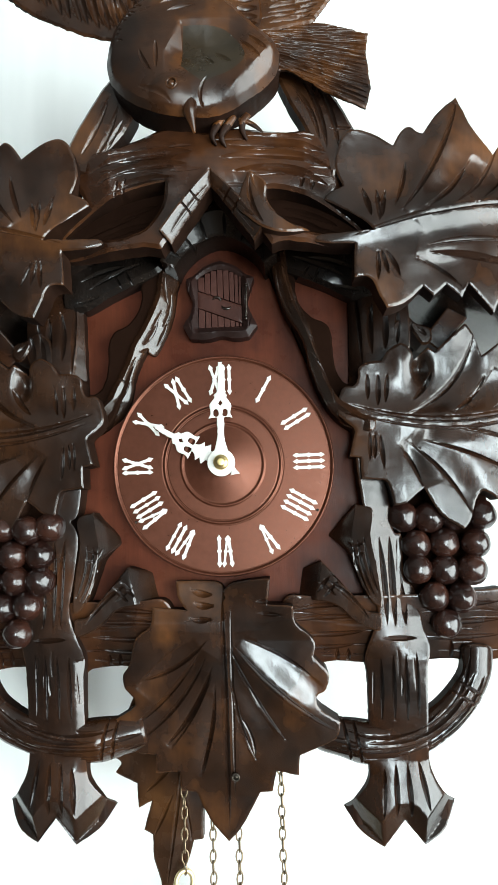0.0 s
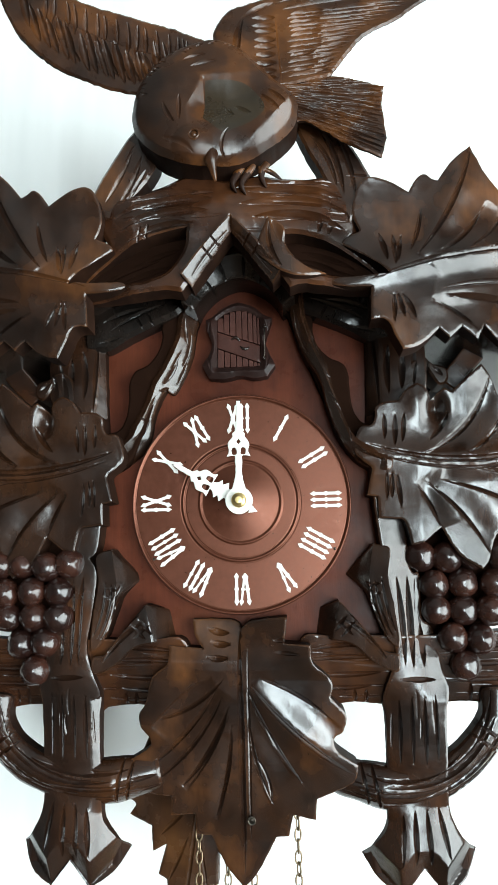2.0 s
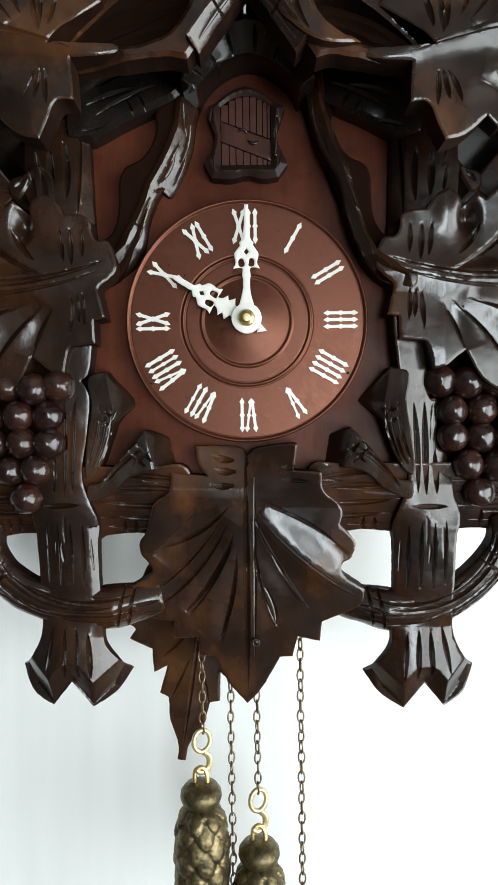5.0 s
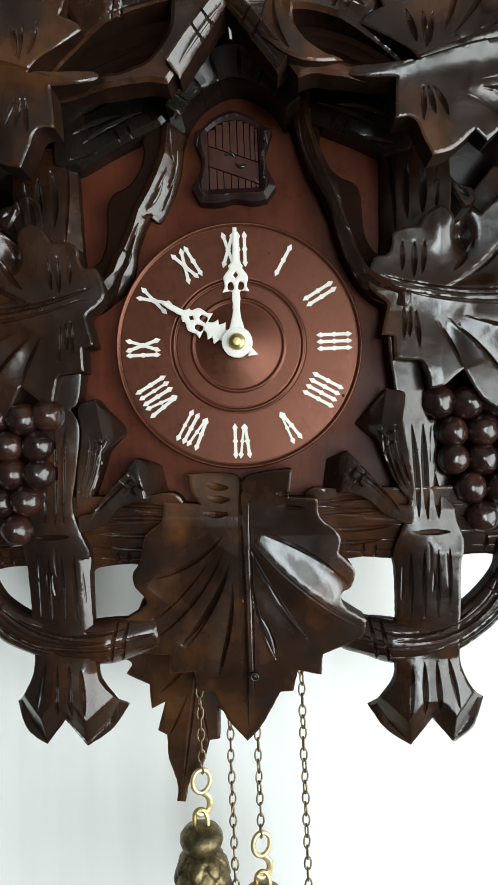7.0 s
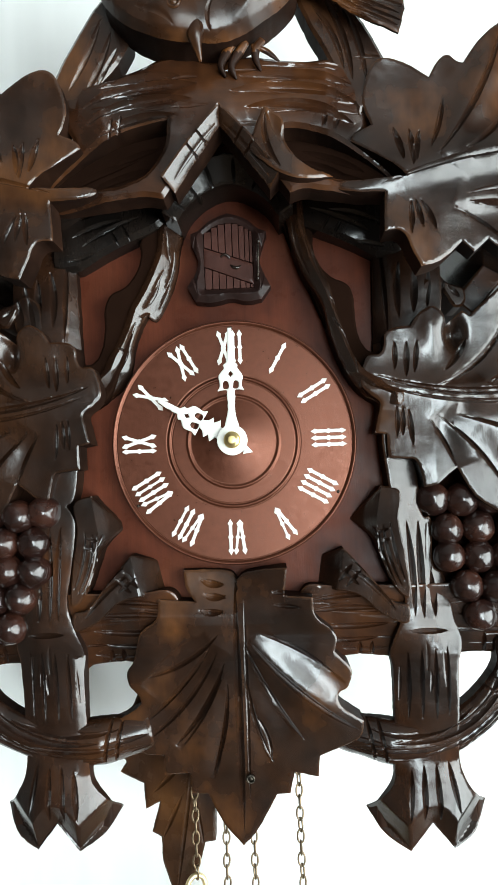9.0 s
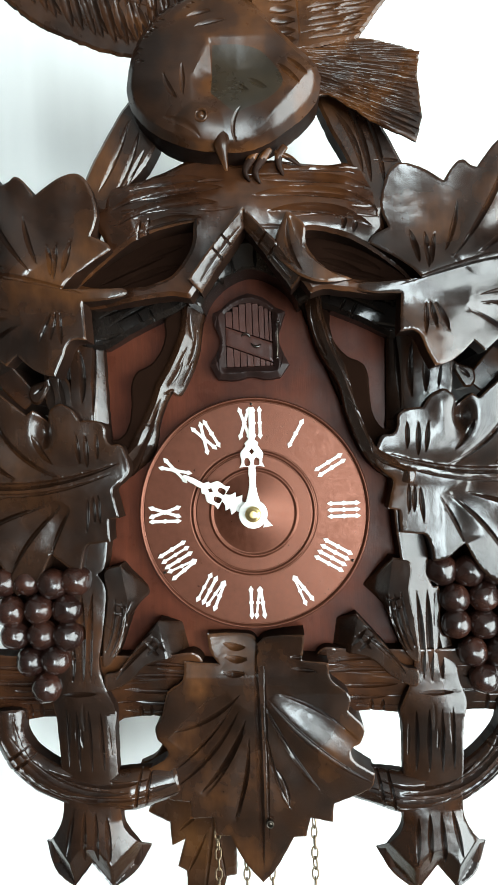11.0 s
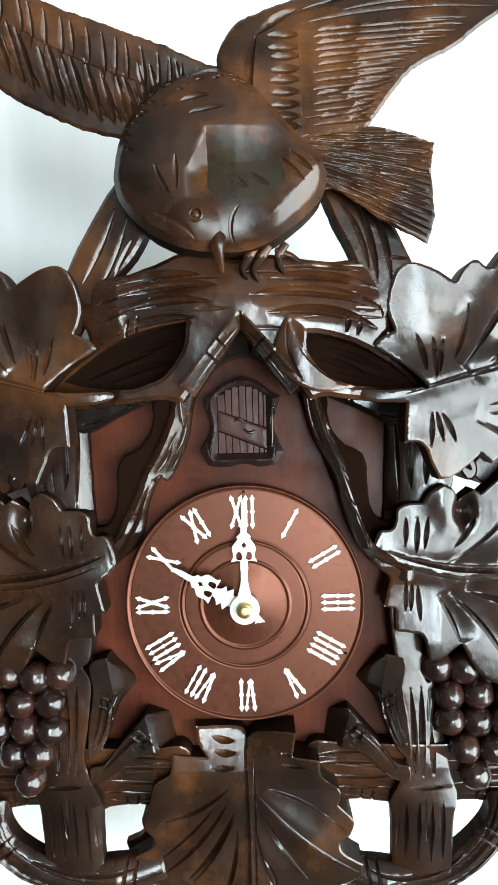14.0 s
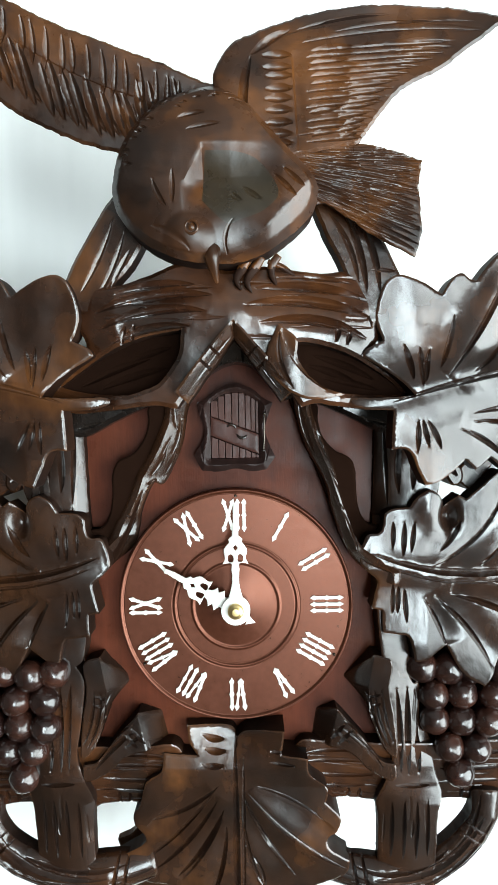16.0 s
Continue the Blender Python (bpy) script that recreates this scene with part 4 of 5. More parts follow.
    hollow = rounded([(-6.5, 177, 1), (3, 176.6), (11, 174), (17, 167), (18.5, 161), (13, 156), (6, 153.5), (1, 152), (-4, 156), (-8, 160.5, 1)], 1.0)
    carve(bm, body, -50, -42, cuts=cuts, relief=relief, rim=2.6, drop=2.2, seed=24, rough=0.35, creases=[[(-7.5, 181), (-7.5, 175), (-7.5, 168), (-7.5, 162), (-7.5, 157)], [(-8.3, 177), (-10.5, 172), (-13, 166), (-14, 162)], [(30.4, 167.4), (11.4, 146.8)], [tuple(p) for p in hollow]])
    # the round drilled eye, the beak and the claws
    torus(bm, 2.2, 0.55, m=Matrix.Translation((-11.5, -63.4, 150.5)) @ Matrix.Rotation(radians(-12), 4, "Z"), seg=24)
    lathe(bm, [(0, -0.9), (1.2, -0.6), (1.8, 0.6)], (-11.5, -63.2, 150.5), segments=20)
    limb(bm, [(-4, -58, 146), (-4.5, -59.5, 141), (-4.3, -58.6, 137), (-3.4, -56, 132.5)], [3.4, 2.8, 1.8, 0.4], furrows=2, depth=0.3, seed=3, sides=18, step=0.8)
    for x, z, lean, reach in ((5, 138, -1.5, 6.5), (10, 138.5, -2.5, 8), (16, 139, 0.5, 6)):
        limb(bm, [(x + 3, -50.5, z + 4), (x + 0.5, -50.6, z + 0.5), (x + lean, -49.6, z - reach / 2), (x + lean + 1.6, -47.6, z - reach)], [1.4, 1.8, 1.3, 0.3], furrows=2, depth=0.4, seed=int(x), sides=14, step=0.8)
    limb(bm, [(15, -51, 141), (19, -50.5, 139.5), (22, -49.5, 138), (25, -47.5, 136.5)], [0.9, 1.2, 1.0, 0.3], furrows=2, depth=0.4, seed=8, sides=14, step=0.8)
    ob = part("bird_figure", bm, WOOD_BIRD, clock, "carved brown bird figure with spread feathered wings")
    # the hollow's faces get a darker olive tone that stands in for shade
    ob.data.materials.append(WOOD_HOLLOW_SHADE)
    middles = np.array([tuple(p.center) for p in ob.data.polygons])
    for i in np.flatnonzero(inside(middles[:, [0, 2]], hollow * MM) & (middles[:, 1] < -0.051)):
        ob.data.polygons[i].material_index = 2
    for i in np.flatnonzero((middles[:, 2] < 0.1385) & (middles[:, 1] < -0.0462) & (middles[:, 0] > 0)):
        ob.data.polygons[i].material_index = 1


def frame_branches():
    """The lower wreath: arms round the door, stems with forked feet, cross pieces and the hanging bough."""
    inner_r = [(25.5, 105), (26.9, 88.3), (31.7, 71.1), (39.2, 56.8), (42.6, 43), (47.3, 29.3), (52.1, 21.1), (60.1, 14), (70, 12)]
    outer_r = [(70, 21), (61, 23.5), (53.8, 29), (49.1, 40), (46, 51), (42.2, 65), (37.3, 76.5), (33.9, 88), (32.4, 102)]
    crest_r = [(68, 16.5), (60, 20), (53, 26), (48.5, 37), (45, 49), (41, 61), (35.5, 73.5), (31.5, 87), (30, 102)]
    inner_l = [(17.8, 101), (19.3, 91), (20.8, 85), (22.6, 73.6), (27, 62.4), (31.9, 54.6), (35.8, 56.2, 1), (39.4, 49), (42, 41.3), (42.9, 35.3), (45.6, 27.2), (53, 20.6), (60, 17), (70, 14)]
    outer_l = [(70, 23.5), (62, 26.5), (56, 31), (52.2, 39), (48.4, 45), (45.2, 52), (42.4, 60), (37.6, 68), (34, 75), (30.6, 83), (29, 93), (26, 103)]
    crest_l = [(66, 20.2), (60.5, 23.3), (55.1, 28.5), (51.1, 32.4), (49, 37.8), (45.7, 43.2), (42.5, 50), (39.8, 58.2), (34.8, 66.4), (31.3, 73.3), (27.9, 81.7), (26.5, 93.1), (23.6, 102.5)]

    def bevelled(crest, steep):
        """Slopes back from a crest line towards the door."""
        zs, xs = [p[1] for p in crest], [p[0] for p in crest]

        def relief(x, z):
            off = np.interp(z, zs, xs) - np.abs(x)
            return 1.5 - steep * np.maximum(0, off) - 0.35 * np.maximum(0, -off) + 0.12 * np.clip(36 - z, 0, 20)
        return relief

    right_lines = [(32.5, 98, 40, 66, -1.5, 0.9, 1.2), (41, 62, 52, 31, 1.2, 0.9, 1.2), (28.5, 92, 35, 68, -1.2, 0.8, 0.9), (43, 50, 53, 25, 1.6, 0.8, 1.0), (45.5, 66, 44.5, 60, 0, 0.8, 1.2)]
    left_lines = [(25.5, 92, 24.5, 78, 0.5, 0.8, 1.0), (23, 84, 27.5, 68, -1, 0.8, 1.0), (29.5, 71, 37, 58.5, -0.8, 0.9, 1.3), (25, 72, 31, 59, -0.6, 0.6, 0.8), (27, 76, 33.5, 63, 0.4, 0.6, 0.8), (40, 53, 46, 37, 0.4, 0.8, 1.2), (43.6, 41, 49, 30, 0.3, 0.8, 1.2), (46.5, 36, 51.5, 27.5, 0.2, 0.7, 1.0), (34.5, 57.5, 38.5, 55, 0, 0.8, 1.6), (44, 40, 48, 42, 0, 0.6, 1.2)]
    for ring, crest, lines, turn, steep, seed in ((outer_r + inner_r, crest_r, right_lines, PAIR[0][0], 0.9, 3), (outer_l + inner_l, crest_l, left_lines, flipped, 0.8, 4)):
        bm = carve(bmesh.new(), turn(ring), -9 if seed == 3 else -2, 7, relief=bevelled(crest, steep), cuts=turn(lines), creases=[turn(crest)], rim=0.7, drop=0.5, seed=seed, rough=0.45)
        part("branch_arm", bm, WOOD_DARK, clock, "sinuous bevelled branch beside the door")
    arch = [(-25, 94, 1), (-21, 104), (-14, 112), (-6, 116), (2, 117.5), (10, 116), (18, 112), (25, 104), (29, 94, 1), (23, 91, 1), (19, 98), (12, 104), (2, 107.5), (-8, 104), (-15, 98), (-19, 91, 1)]
    teeth = [(-22, 99, -15, 96, 0, 0.8, 1.8), (-17, 108, -10, 102, 0, 0.8, 1.8), (-7, 115, -4, 106, 0, 0.8, 1.8), (5, 116, 5, 107, 0, 0.8, 1.8), (17, 111, 12, 104, 0, 0.8, 1.8), (25, 102, 19, 98, 0, 0.8, 1.8)]
    bm = carve(bmesh.new(), arch, -19, 6.5, relief=lambda x, z: -0.7 * np.maximum(0, 23 - np.hypot((x - 2) * 0.9, z - 94)), cuts=teeth, rim=0.8, drop=0.6, seed=12, rough=0.8)
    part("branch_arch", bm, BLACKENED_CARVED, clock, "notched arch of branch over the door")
    brace = [(72, 98), (60, 100), (48, 107), (34, 113.5), (18, 112, 1), (27, 95), (40, 88.5), (52, 83), (64, 76.5, 1), (76, 78)]
    lines = [(44, 97, 66, 90, 1, 1.3, 1.6), (36, 98, 62, 86, 1, 1.2, 1.4), (46, 86, 50, 93, 0, 0.8, 1.4), (41, 88, 45, 95, 0, 0.8, 1.4), (56, 83, 68, 80, 0, 1.0, 1.0)]
    backing = [(25, 96), (36.4, 90), (37.4, 82), (39.5, 75), (44.5, 69), (51, 65.6), (53.6, 60), (54, 50), (55.3, 42), (59.5, 36), (70, 33), (66, 16), (54, 20), (46, 36), (36, 62), (27, 86)]
    for turn, seed in PAIR:
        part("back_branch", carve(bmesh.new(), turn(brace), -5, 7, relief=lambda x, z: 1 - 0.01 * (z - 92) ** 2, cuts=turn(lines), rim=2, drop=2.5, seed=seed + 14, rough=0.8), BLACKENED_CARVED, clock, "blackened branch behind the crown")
        # added dark sheet that stands in for the shade behind the arm
        part("arm_shade_backing", carve(bmesh.new(), turn(backing), -1.5, 6.5, rim=0.8, drop=0.5, seed=seed + 16, rough=0.8), SHADE_BACKING, clock)
    stem = [(63, 84, 1), (90, 82, 1), (90, 54), (86, 40), (82, 0), (76.5, -12), (77, -33), (80.8, -36), (80.7, -54), (85, -59), (88, -75), (90.5, -85), (88.8, -94), (88.2, -112), (88.1, -135), (93.5, -147.8), (100.5, -155, 1), (94, -164.6), (84.3, -169.8, 1), (76.1, -159.8, 1), (66.6, -170.6, 1), (57, -165.4), (50.3, -157.2, 1), (55.6, -150.8), (60.6, -144), (61.8, -136), (62.7, -112), (62.7, -98), (62, -88), (68, -70), (65.9, -52), (64.3, -35), (67.5, -27.5, 1), (63.5, -20), (61, 20), (62, 50)]
    lines = [(66, 80, 67.5, 44, 0, 1.0, 2.4), (73.2, 74, 72.4, 49.6, -1, 1.5, 3.0), (78.9, 71, 78.3, 51, 0.3, 1.6, 3.0), (85, 70, 84, 53, 0, 1.3, 2.6), (70.2, -36, 72.1, -75, 0.6, 1.3, 2.6), (75, -36, 75.7, -76, 0, 1.5, 2.8), (79.6, -57, 80.3, -75.5, 0, 1.3, 2.4), (69.5, -80.7, 85, -81, 0, 1.2, 2.4), (68.5, -89, 68, -117, 0.3, 1.0, 2.0), (74, -88, 73.6, -117, 0, 1.0, 2.0), (79.5, -88, 79.2, -117, 0, 1.0, 2.0), (84.2, -87, 84.2, -115, 0, 0.9, 1.7),
             (68, -137, 66.5, -157, 0, 1.2, 2.4), (73, -135, 72.5, -158, 0, 1.2, 2.4), (78, -135, 79, -158, 0, 1.2, 2.4), (83, -134, 87, -155, 0, 1.2, 2.4)]

    def relief(x, z):
        a = np.abs(x)
        toes = off_line(np.c_[a, z], np.array([(100.5, -154.5), (84.3, -169), (76.1, -159), (66.6, -169.8), (50.3, -156.7)], float))[0]
        foot = np.where(z < -130, -0.75 * np.maximum(0, 8 - toes), 0) + 0.10 * np.maximum(0, -134 - z)
        return 2.0 - 0.007 * (a - 74) ** 2 - 0.21 * (a - 74) * np.clip((z + 72) / 8, 0, 1) * ((z < 20) & (x > 0)) + foot + 0.09 * np.clip(z + 80, -45, 0) + 0.17 * (x - 75) * (x > 0) * np.clip((-82 - z) / 8, 0, 1) * np.clip((z + 134) / 6, 0, 1) - (0.34 * np.maximum(0, 67 - a) + 0.3 * np.maximum(0, a - 85)) * np.clip((-134 - z) / 6, 0, 1) + np.where(z > 40, -2.0, 0) + 0.17 * (x - 75) * ((x > 0) & (z > 30)) - np.where(z > 30, np.where(x > 0, 0.5 * np.maximum(0, 68.5 - a), 0.8 * np.maximum(0, 66.5 - a)), 0) - np.where((x < 0) & (z < -90) & (z > -122), 0.5 * np.maximum(0, 66 - a), 0)

    for turn, seed in PAIR:
        bm = carve(bmesh.new(), turn(stem), -3.5, 6.3, relief=relief, cuts=turn(lines + scratches(65, 83, -120, 76, 14, 77, deep=0.5)), rim=0.7, drop=0.35 if seed == 1 else 0.06, seed=seed + 30, rough=0.7)
        bmesh.ops.translate(bm, vec=(0 if seed == 1 else -3.5, 0, 0 if seed == 1 else 2.5), verts=bm.verts)
        part("stem", bm, WOOD_STEM, clock, "upright carved stem with a forked foot")
    cross = [(26, -64), (40, -62), (60, -62), (90, -62), (108, -61), (124, -60, 1), (124, -92, 1), (112, -93), (100, -91.5), (91, -92), (87, -93), (84, -98, 1), (69, -98, 1), (65, -94), (62, -92.8), (50, -92), (38, -93), (24, -92)]
    lines = [(30, -68, 62, -66, 1, 1.2, 1.8), (28, -73, 62, -72, 1, 1.3, 2.0), (30, -79, 62, -78, -1, 1.3, 2.0), (32, -85, 58, -84, -1, 1.1, 1.5), (50, -93, 50, -86, 0, 1.0, 2.1), (55, -93, 55, -86, 0, 1.0, 2.1), (88, -68, 122, -66, 0, 1.3, 2.1), (90, -75, 122, -74, 0, 1.4, 2.2), (90, -82, 122, -81, 0, 1.2, 1.8), (101, -92, 101, -83, 0, 1.0, 2.1), (106, -92, 106, -84, 0, 1.0, 2.1)]
    for turn, seed in PAIR:
        part("cross_branch", carve(bmesh.new(), turn(cross), 0.6, 6.6, relief=lambda x, z: 1.2 - 0.003 * (z + 77) ** 2 + 0.26 * (z + 77) + np.clip(0.13 * (x - 62), -3, 1) * (x > 0), cuts=turn(lines + scratches(34, 120, -90, -64, 24, 78, False, 20, 0.6)), rim=0.7, drop=0.4, seed=seed + 34, rough=0.7), WOOD_ACROSS, clock, "level branch with long gouge cuts")
    right_bough = [(40, -123), (50, -125), (60, -127.3), (73, -128), (86, -123.4), (97.5, -115.6), (106, -106.3), (111, -97), (112, -86)]
    left_bough = [(40, -121), (50, -123), (60, -124.6), (74, -125), (88, -122), (100, -117), (110, -108.5), (115.5, -98), (116, -87)]
    for path, half, turn, seed in ((right_bough, [6.5, 8.2, 9.2, 8.4, 7.8, 7.3, 6.8, 6.4, 6.2], PAIR[0][0], 41), (left_bough, [7, 8.5, 9.6, 9, 8.2, 7.8, 7.3, 7, 7], flipped, 42)):
        lines = [along(path, 5, 1, 5, 1.2, 1.7), along(path, 1.5, 2, 7, 1.4, 2.0), along(path, -2, 1, 4, 1.2, 1.7), along(path, -3, 3, 7, 1.3, 1.9), along(path, -5.6, 2, 6, 1.1, 1.6), along(path, 3.6, 4, 8, 1.0, 1.4), along(path, 0, 0, 2, 1.1, 1.4), along(path, -5, 0, 2, 1.0, 1.4)]
        lines += [(x - 2, path[1][1] + 10, x + 2, path[1][1] - 12, 0, 0.9, 2.2) for x in (52.5, 57)] + [(x - 7, z + 4, x + 8, z - 6, 0, 0.9, 2.0) for x, z in ((path[6][0] - 1, path[6][1] - 1), (path[6][0] + 2, path[6][1] + 3))]
        core = np.array(path, float)
        bm = carve(bmesh.new(), turn(band(path, half)), -1, 7, relief=lambda x, z: 3.0 - 0.07 * off_line(np.c_[np.abs(x), z], core)[0] ** 2 - 0.22 * np.maximum(0, 60 - np.abs(x)), cuts=turn(lines), rim=1.0, drop=0.6, seed=seed, rough=0.5)
        part("hanging_bough", bm, WOOD_SMOKED, clock, "curved furrowed bough under the clock")
    # cut-off twigs round the dial
    upper = [(60.5, -21, 1), (59, -23.1, 1), (48.1, -34.8, 1), (55.9, -42.1), (58.5, -48), (63.2, -60.8), (66.5, -65.5, 1), (70, -66), (69, -50), (67, -36), (68, -24)]
    lower = [(44.2, -46.3, 1), (32.5, -50.6, 1), (31.6, -62.6, 1), (40.1, -63.6), (50, -66), (58, -73), (68, -77), (69, -70), (62.8, -68), (54.1, -57.5)]
    up_cuts = [(60.6, -37, 67, -62, -1.6, 1.0, 1.8), (58.4, -37.5, 65, -62, -1.6, 0.9, 1.6), (63.5, -36, 68.5, -60, -1.2, 0.9, 1.6), (57, -40.5, 63.5, -38.5, 0, 0.7, 1.4), (58.4, -44.4, 64.5, -42.4, 0, 0.7, 1.4), (56.5, -38, 60.5, -46.5, 0, 0.7, 1.2)]
    low_cuts = [(47, -51, 66, -69, 1.5, 1.2, 2.0), (45, -54, 64, -72, 1.5, 1.2, 1.8), (41.5, -60, 47.5, -53, 0, 1.0, 2.0), (44.5, -62, 51, -55.5, 0, 1.0, 2.0), (42.5, -55.5, 50, -61.5, 0, 0.9, 1.6)]

    def cut_end(zs, xs, steep, lean):
        """The sawn end falls back from a crest towards the dial."""
        return lambda x, z: 1.8 - steep * np.maximum(0, np.interp(z, zs, xs) - np.abs(x)) + lean * (np.abs(x) - 55)

    for turn, seed in PAIR:
        slope = (1.0, 0.2) if seed == 1 else (1.35, 0.0)
        up_end, low_end = cut_end((-66, -49, -36, -22), (66, 59, 58, 60.5), *slope), cut_end((-64, -46), (40.5, 44.8), *slope)
        part("twig", carve(bmesh.new(), turn(upper), -3.5, 6, relief=up_end, cuts=turn(up_cuts), creases=[turn([(60.5, -22), (58, -36), (59, -49), (65, -62)])], rim=0.6, drop=0.5, seed=seed + 50, rough=0.7), WOOD_DARK, clock, "cut-off twig end beside the dial")
        part("twig", carve(bmesh.new(), turn(lower), -4, 6, relief=low_end, cuts=turn(low_cuts), creases=[turn([(44.6, -47), (40.5, -63)])], rim=0.6, drop=0.5, seed=seed + 54, rough=0.7), WOOD_DARK, clock, "cut-off twig end beside the dial")


def side_leaves():
    """The two leaves at dial height, and the grapes below them."""
    ring = [(57, 32), (62.3, 33.2), (64.3, 36.8), (64.5, 40.8), (66.7, 43), (70.1, 44), (75.5, 44.2, 1), (77.6, 47.6), (80.1, 49.9), (84, 52), (87.2, 50.5), (89.3, 47.7), (90.2, 44, 1), (96.7, 49.6, 1), (99.7, 47.5, 1), (114.2, 60, 1), (118.3, 53.5), (121.3, 45, 1), (130, 51), (140, 57, 1), (143, 43), (155, 37, 1), (148, 23), (150, 9, 1), (140, 1), (137, -17, 1), (128, -13), (123, -21, 1), (117, -17), (113.5, -21), (110.4, -29.2), (107.1, -33.6, 1), (98.8, -28.2), (95, -23.5), (90.5, -14.9, 1), (87, -17.5), (82, -21.5), (77.2, -22.3, 1), (74.5, -12), (70.5, -10.6), (63.5, -9.9, 1), (63.5, -0.2, 1), (58.9, 0.6, 1), (60.6, 8), (61.5, 13), (57, 17), (54, 22)]
    cuts = [(59, 24.5, 152, 25, -9, 1.6, 3.0), (62, 20, 150, 20.5, -8.5, 0.9, 1.4), (68.5, 38.5, 68.1, 26.2, 0.2, 1.1, 2.0), (73.4, 38.3, 72.5, 22.9, 0.2, 1.2, 2.0), (77.6, 38.2, 76, 24.6, 0.2, 1.1, 2.0), (98, 38.7, 88.3, 25, 1, 1.3, 2.2), (117.4, 54.1, 85.4, 19.3, 6.5, 1.4, 2.4), (122, 36, 105.2, 19.2, 2.5, 1.3, 2.2), (140, 40, 124, 20, 2, 1.0, 1.4),
            (68, 11.3, 67.5, -1.7, 0.2, 1.0, 1.9), (70.5, 10.7, 69.8, -1.5, 0, 1.0, 1.9), (72.8, 9.8, 73.7, -5.7, 0, 1.1, 2.0), (80.7, 5.2, 90.1, -15, 1, 1.2, 1.9), (85, 6.1, 111.4, -28, 3, 1.3, 2.2), (92.1, 6.6, 132, -10, 2, 1.2, 1.9), (104, 12, 138, 2, 2, 1.0, 1.2)]
    folds = [(85.4, 19.3, 117.4, 54.1, -6.5, -8, 2.4), (105.2, 19.2, 126, 40, -2.5, -9, 2.0), (56, 21, 150, 22, -7, 8, -2.2), (80.7, 5.2, 90.1, -15, 1, 8, 2.2), (85, 6.1, 111.4, -28, 3, 11, 3.0), (92.1, 6.6, 132, -10, 2, 11, 2.8)]

    def relief(x, z):
        rib = 20 - 5 * np.sin(np.clip((np.abs(x) - 54) / 95, 0, 1) * math.pi)
        d = np.maximum(0, rib - z)
        return 3.5 - 0.04 * np.maximum(0, z - rib) + np.where(x > 0, 0.16, 0.05) * d - 0.0022 * d**2 - 0.0005 * np.maximum(0, np.abs(x) - 75) ** 2 + 0.003 * np.maximum(0, z - rib - 10) ** 2 + 0.12 * np.sin(np.abs(x) * 0.4 + 0.05 * z) * np.clip((z - rib - 3) / 8, 0, 1) - 6 * np.exp(-(((np.abs(x) - 93) / 3.2) ** 2) - ((z - 40) / 6) ** 2) + np.where(x > 0, 1.6, 0.2) * np.exp(-(((np.abs(x) - 84) / 5) ** 2) - ((z - 43) / 9) ** 2) + np.where(x > 0, 0.1, -0.05) * np.clip(np.abs(x) - 82, -24, 0) * np.clip((18 - z) / 8, 0, 1)

    for turn, seed in PAIR:
        bm = carve(bmesh.new(), turn(ring), -6.5, 1.5, relief=relief, cuts=turn(cuts + folds), rim=0.7, drop=0.4, seed=seed + 60, rough=0.5)
        part("side_leaf", bm, WOOD_DARK, clock, "broad dark vine leaf beside the dial")
    # the hooked side shoot and the slanting bar behind it, between the upper and the side leaf
    hook = [(80, 42), (81, 60), (86, 66), (91, 66, 1), (94, 63), (99.5, 61), (100.5, 56), (98.5, 52.8, 1), (95.5, 53), (92.5, 57.5), (91, 60), (89.5, 56), (88.5, 46)]
    bar = [(97, 56.5, 1), (104.5, 50, 1), (130, 79, 1), (122, 86, 1)]
    for turn, seed in PAIR:
        part("side_shoot", carve(bmesh.new(), turn(hook), -3, 12, relief=lambda x, z: 1.0 - 0.06 * np.abs(np.abs(x) - 88), cuts=turn([(84, 46, 87, 66, 0.5, 1.3, 1.8), (89, 50, 92, 66, 0.5, 1.3, 1.8), (93, 62, 98, 57, 0, 1.2, 1.6)]), rim=1.0, drop=1.0, seed=seed + 70, rough=0.8), WOOD_DARK, clock, "short hooked side shoot")
        part("slanting_bar", carve(bmesh.new(), turn(bar), 0, 100, res=1.5, rim=0.7, drop=0.5, seed=seed + 72, rough=0.5), WOOD_ACROSS, clock, "plain slanting bar under the roof")
    bunch = [(82, -27), (93.5, -28), (105, -27), (117, -28), (87, -40), (100, -39.5), (113, -40), (87, -51.5), (99, -51), (111, -51.5), (93, -63), (105, -63.5), (98.5, -75)]
    bm = bmesh.new()
    bmesh.ops.create_icosphere(bm, subdivisions=4, radius=6.9 * MM)
    for v in bm.verts:
        v.co *= 1 + 0.05 * noise.noise(v.co * 240) + 0.03 * noise.noise(v.co * 520)
    ball = bpy.data.meshes.new("grape")
    bm.to_mesh(ball)
    bm.free()
    rng = random.Random(8)
    for side in (1, -1):
        bed = [(74, -14), (119, -14), (119, -42), (112, -58), (100, -76), (85, -72), (76, -56)]
        bed = bed if side > 0 else flipped(bed)
        # the bed behind the grapes is darkened so that their gaps look shaded
        cluster = part("fruit_bed", carve(bmesh.new(), bed, 2, 9, res=1.5, rim=3, drop=3, seed=80), SHADE_BACKING, clock, "bunch of glossy dark red wooden grapes")
        for x, z in bunch:
            o = shape("grape", ball, WOOD_GRAPE, cluster)
            o.location = ((x * side + (2 if side < 0 else 0) + rng.uniform(-0.5, 0.5)) * MM, (-4.5 + rng.uniform(-1.2, 1.2)) * MM, (z + rng.uniform(-0.5, 0.5)) * MM)
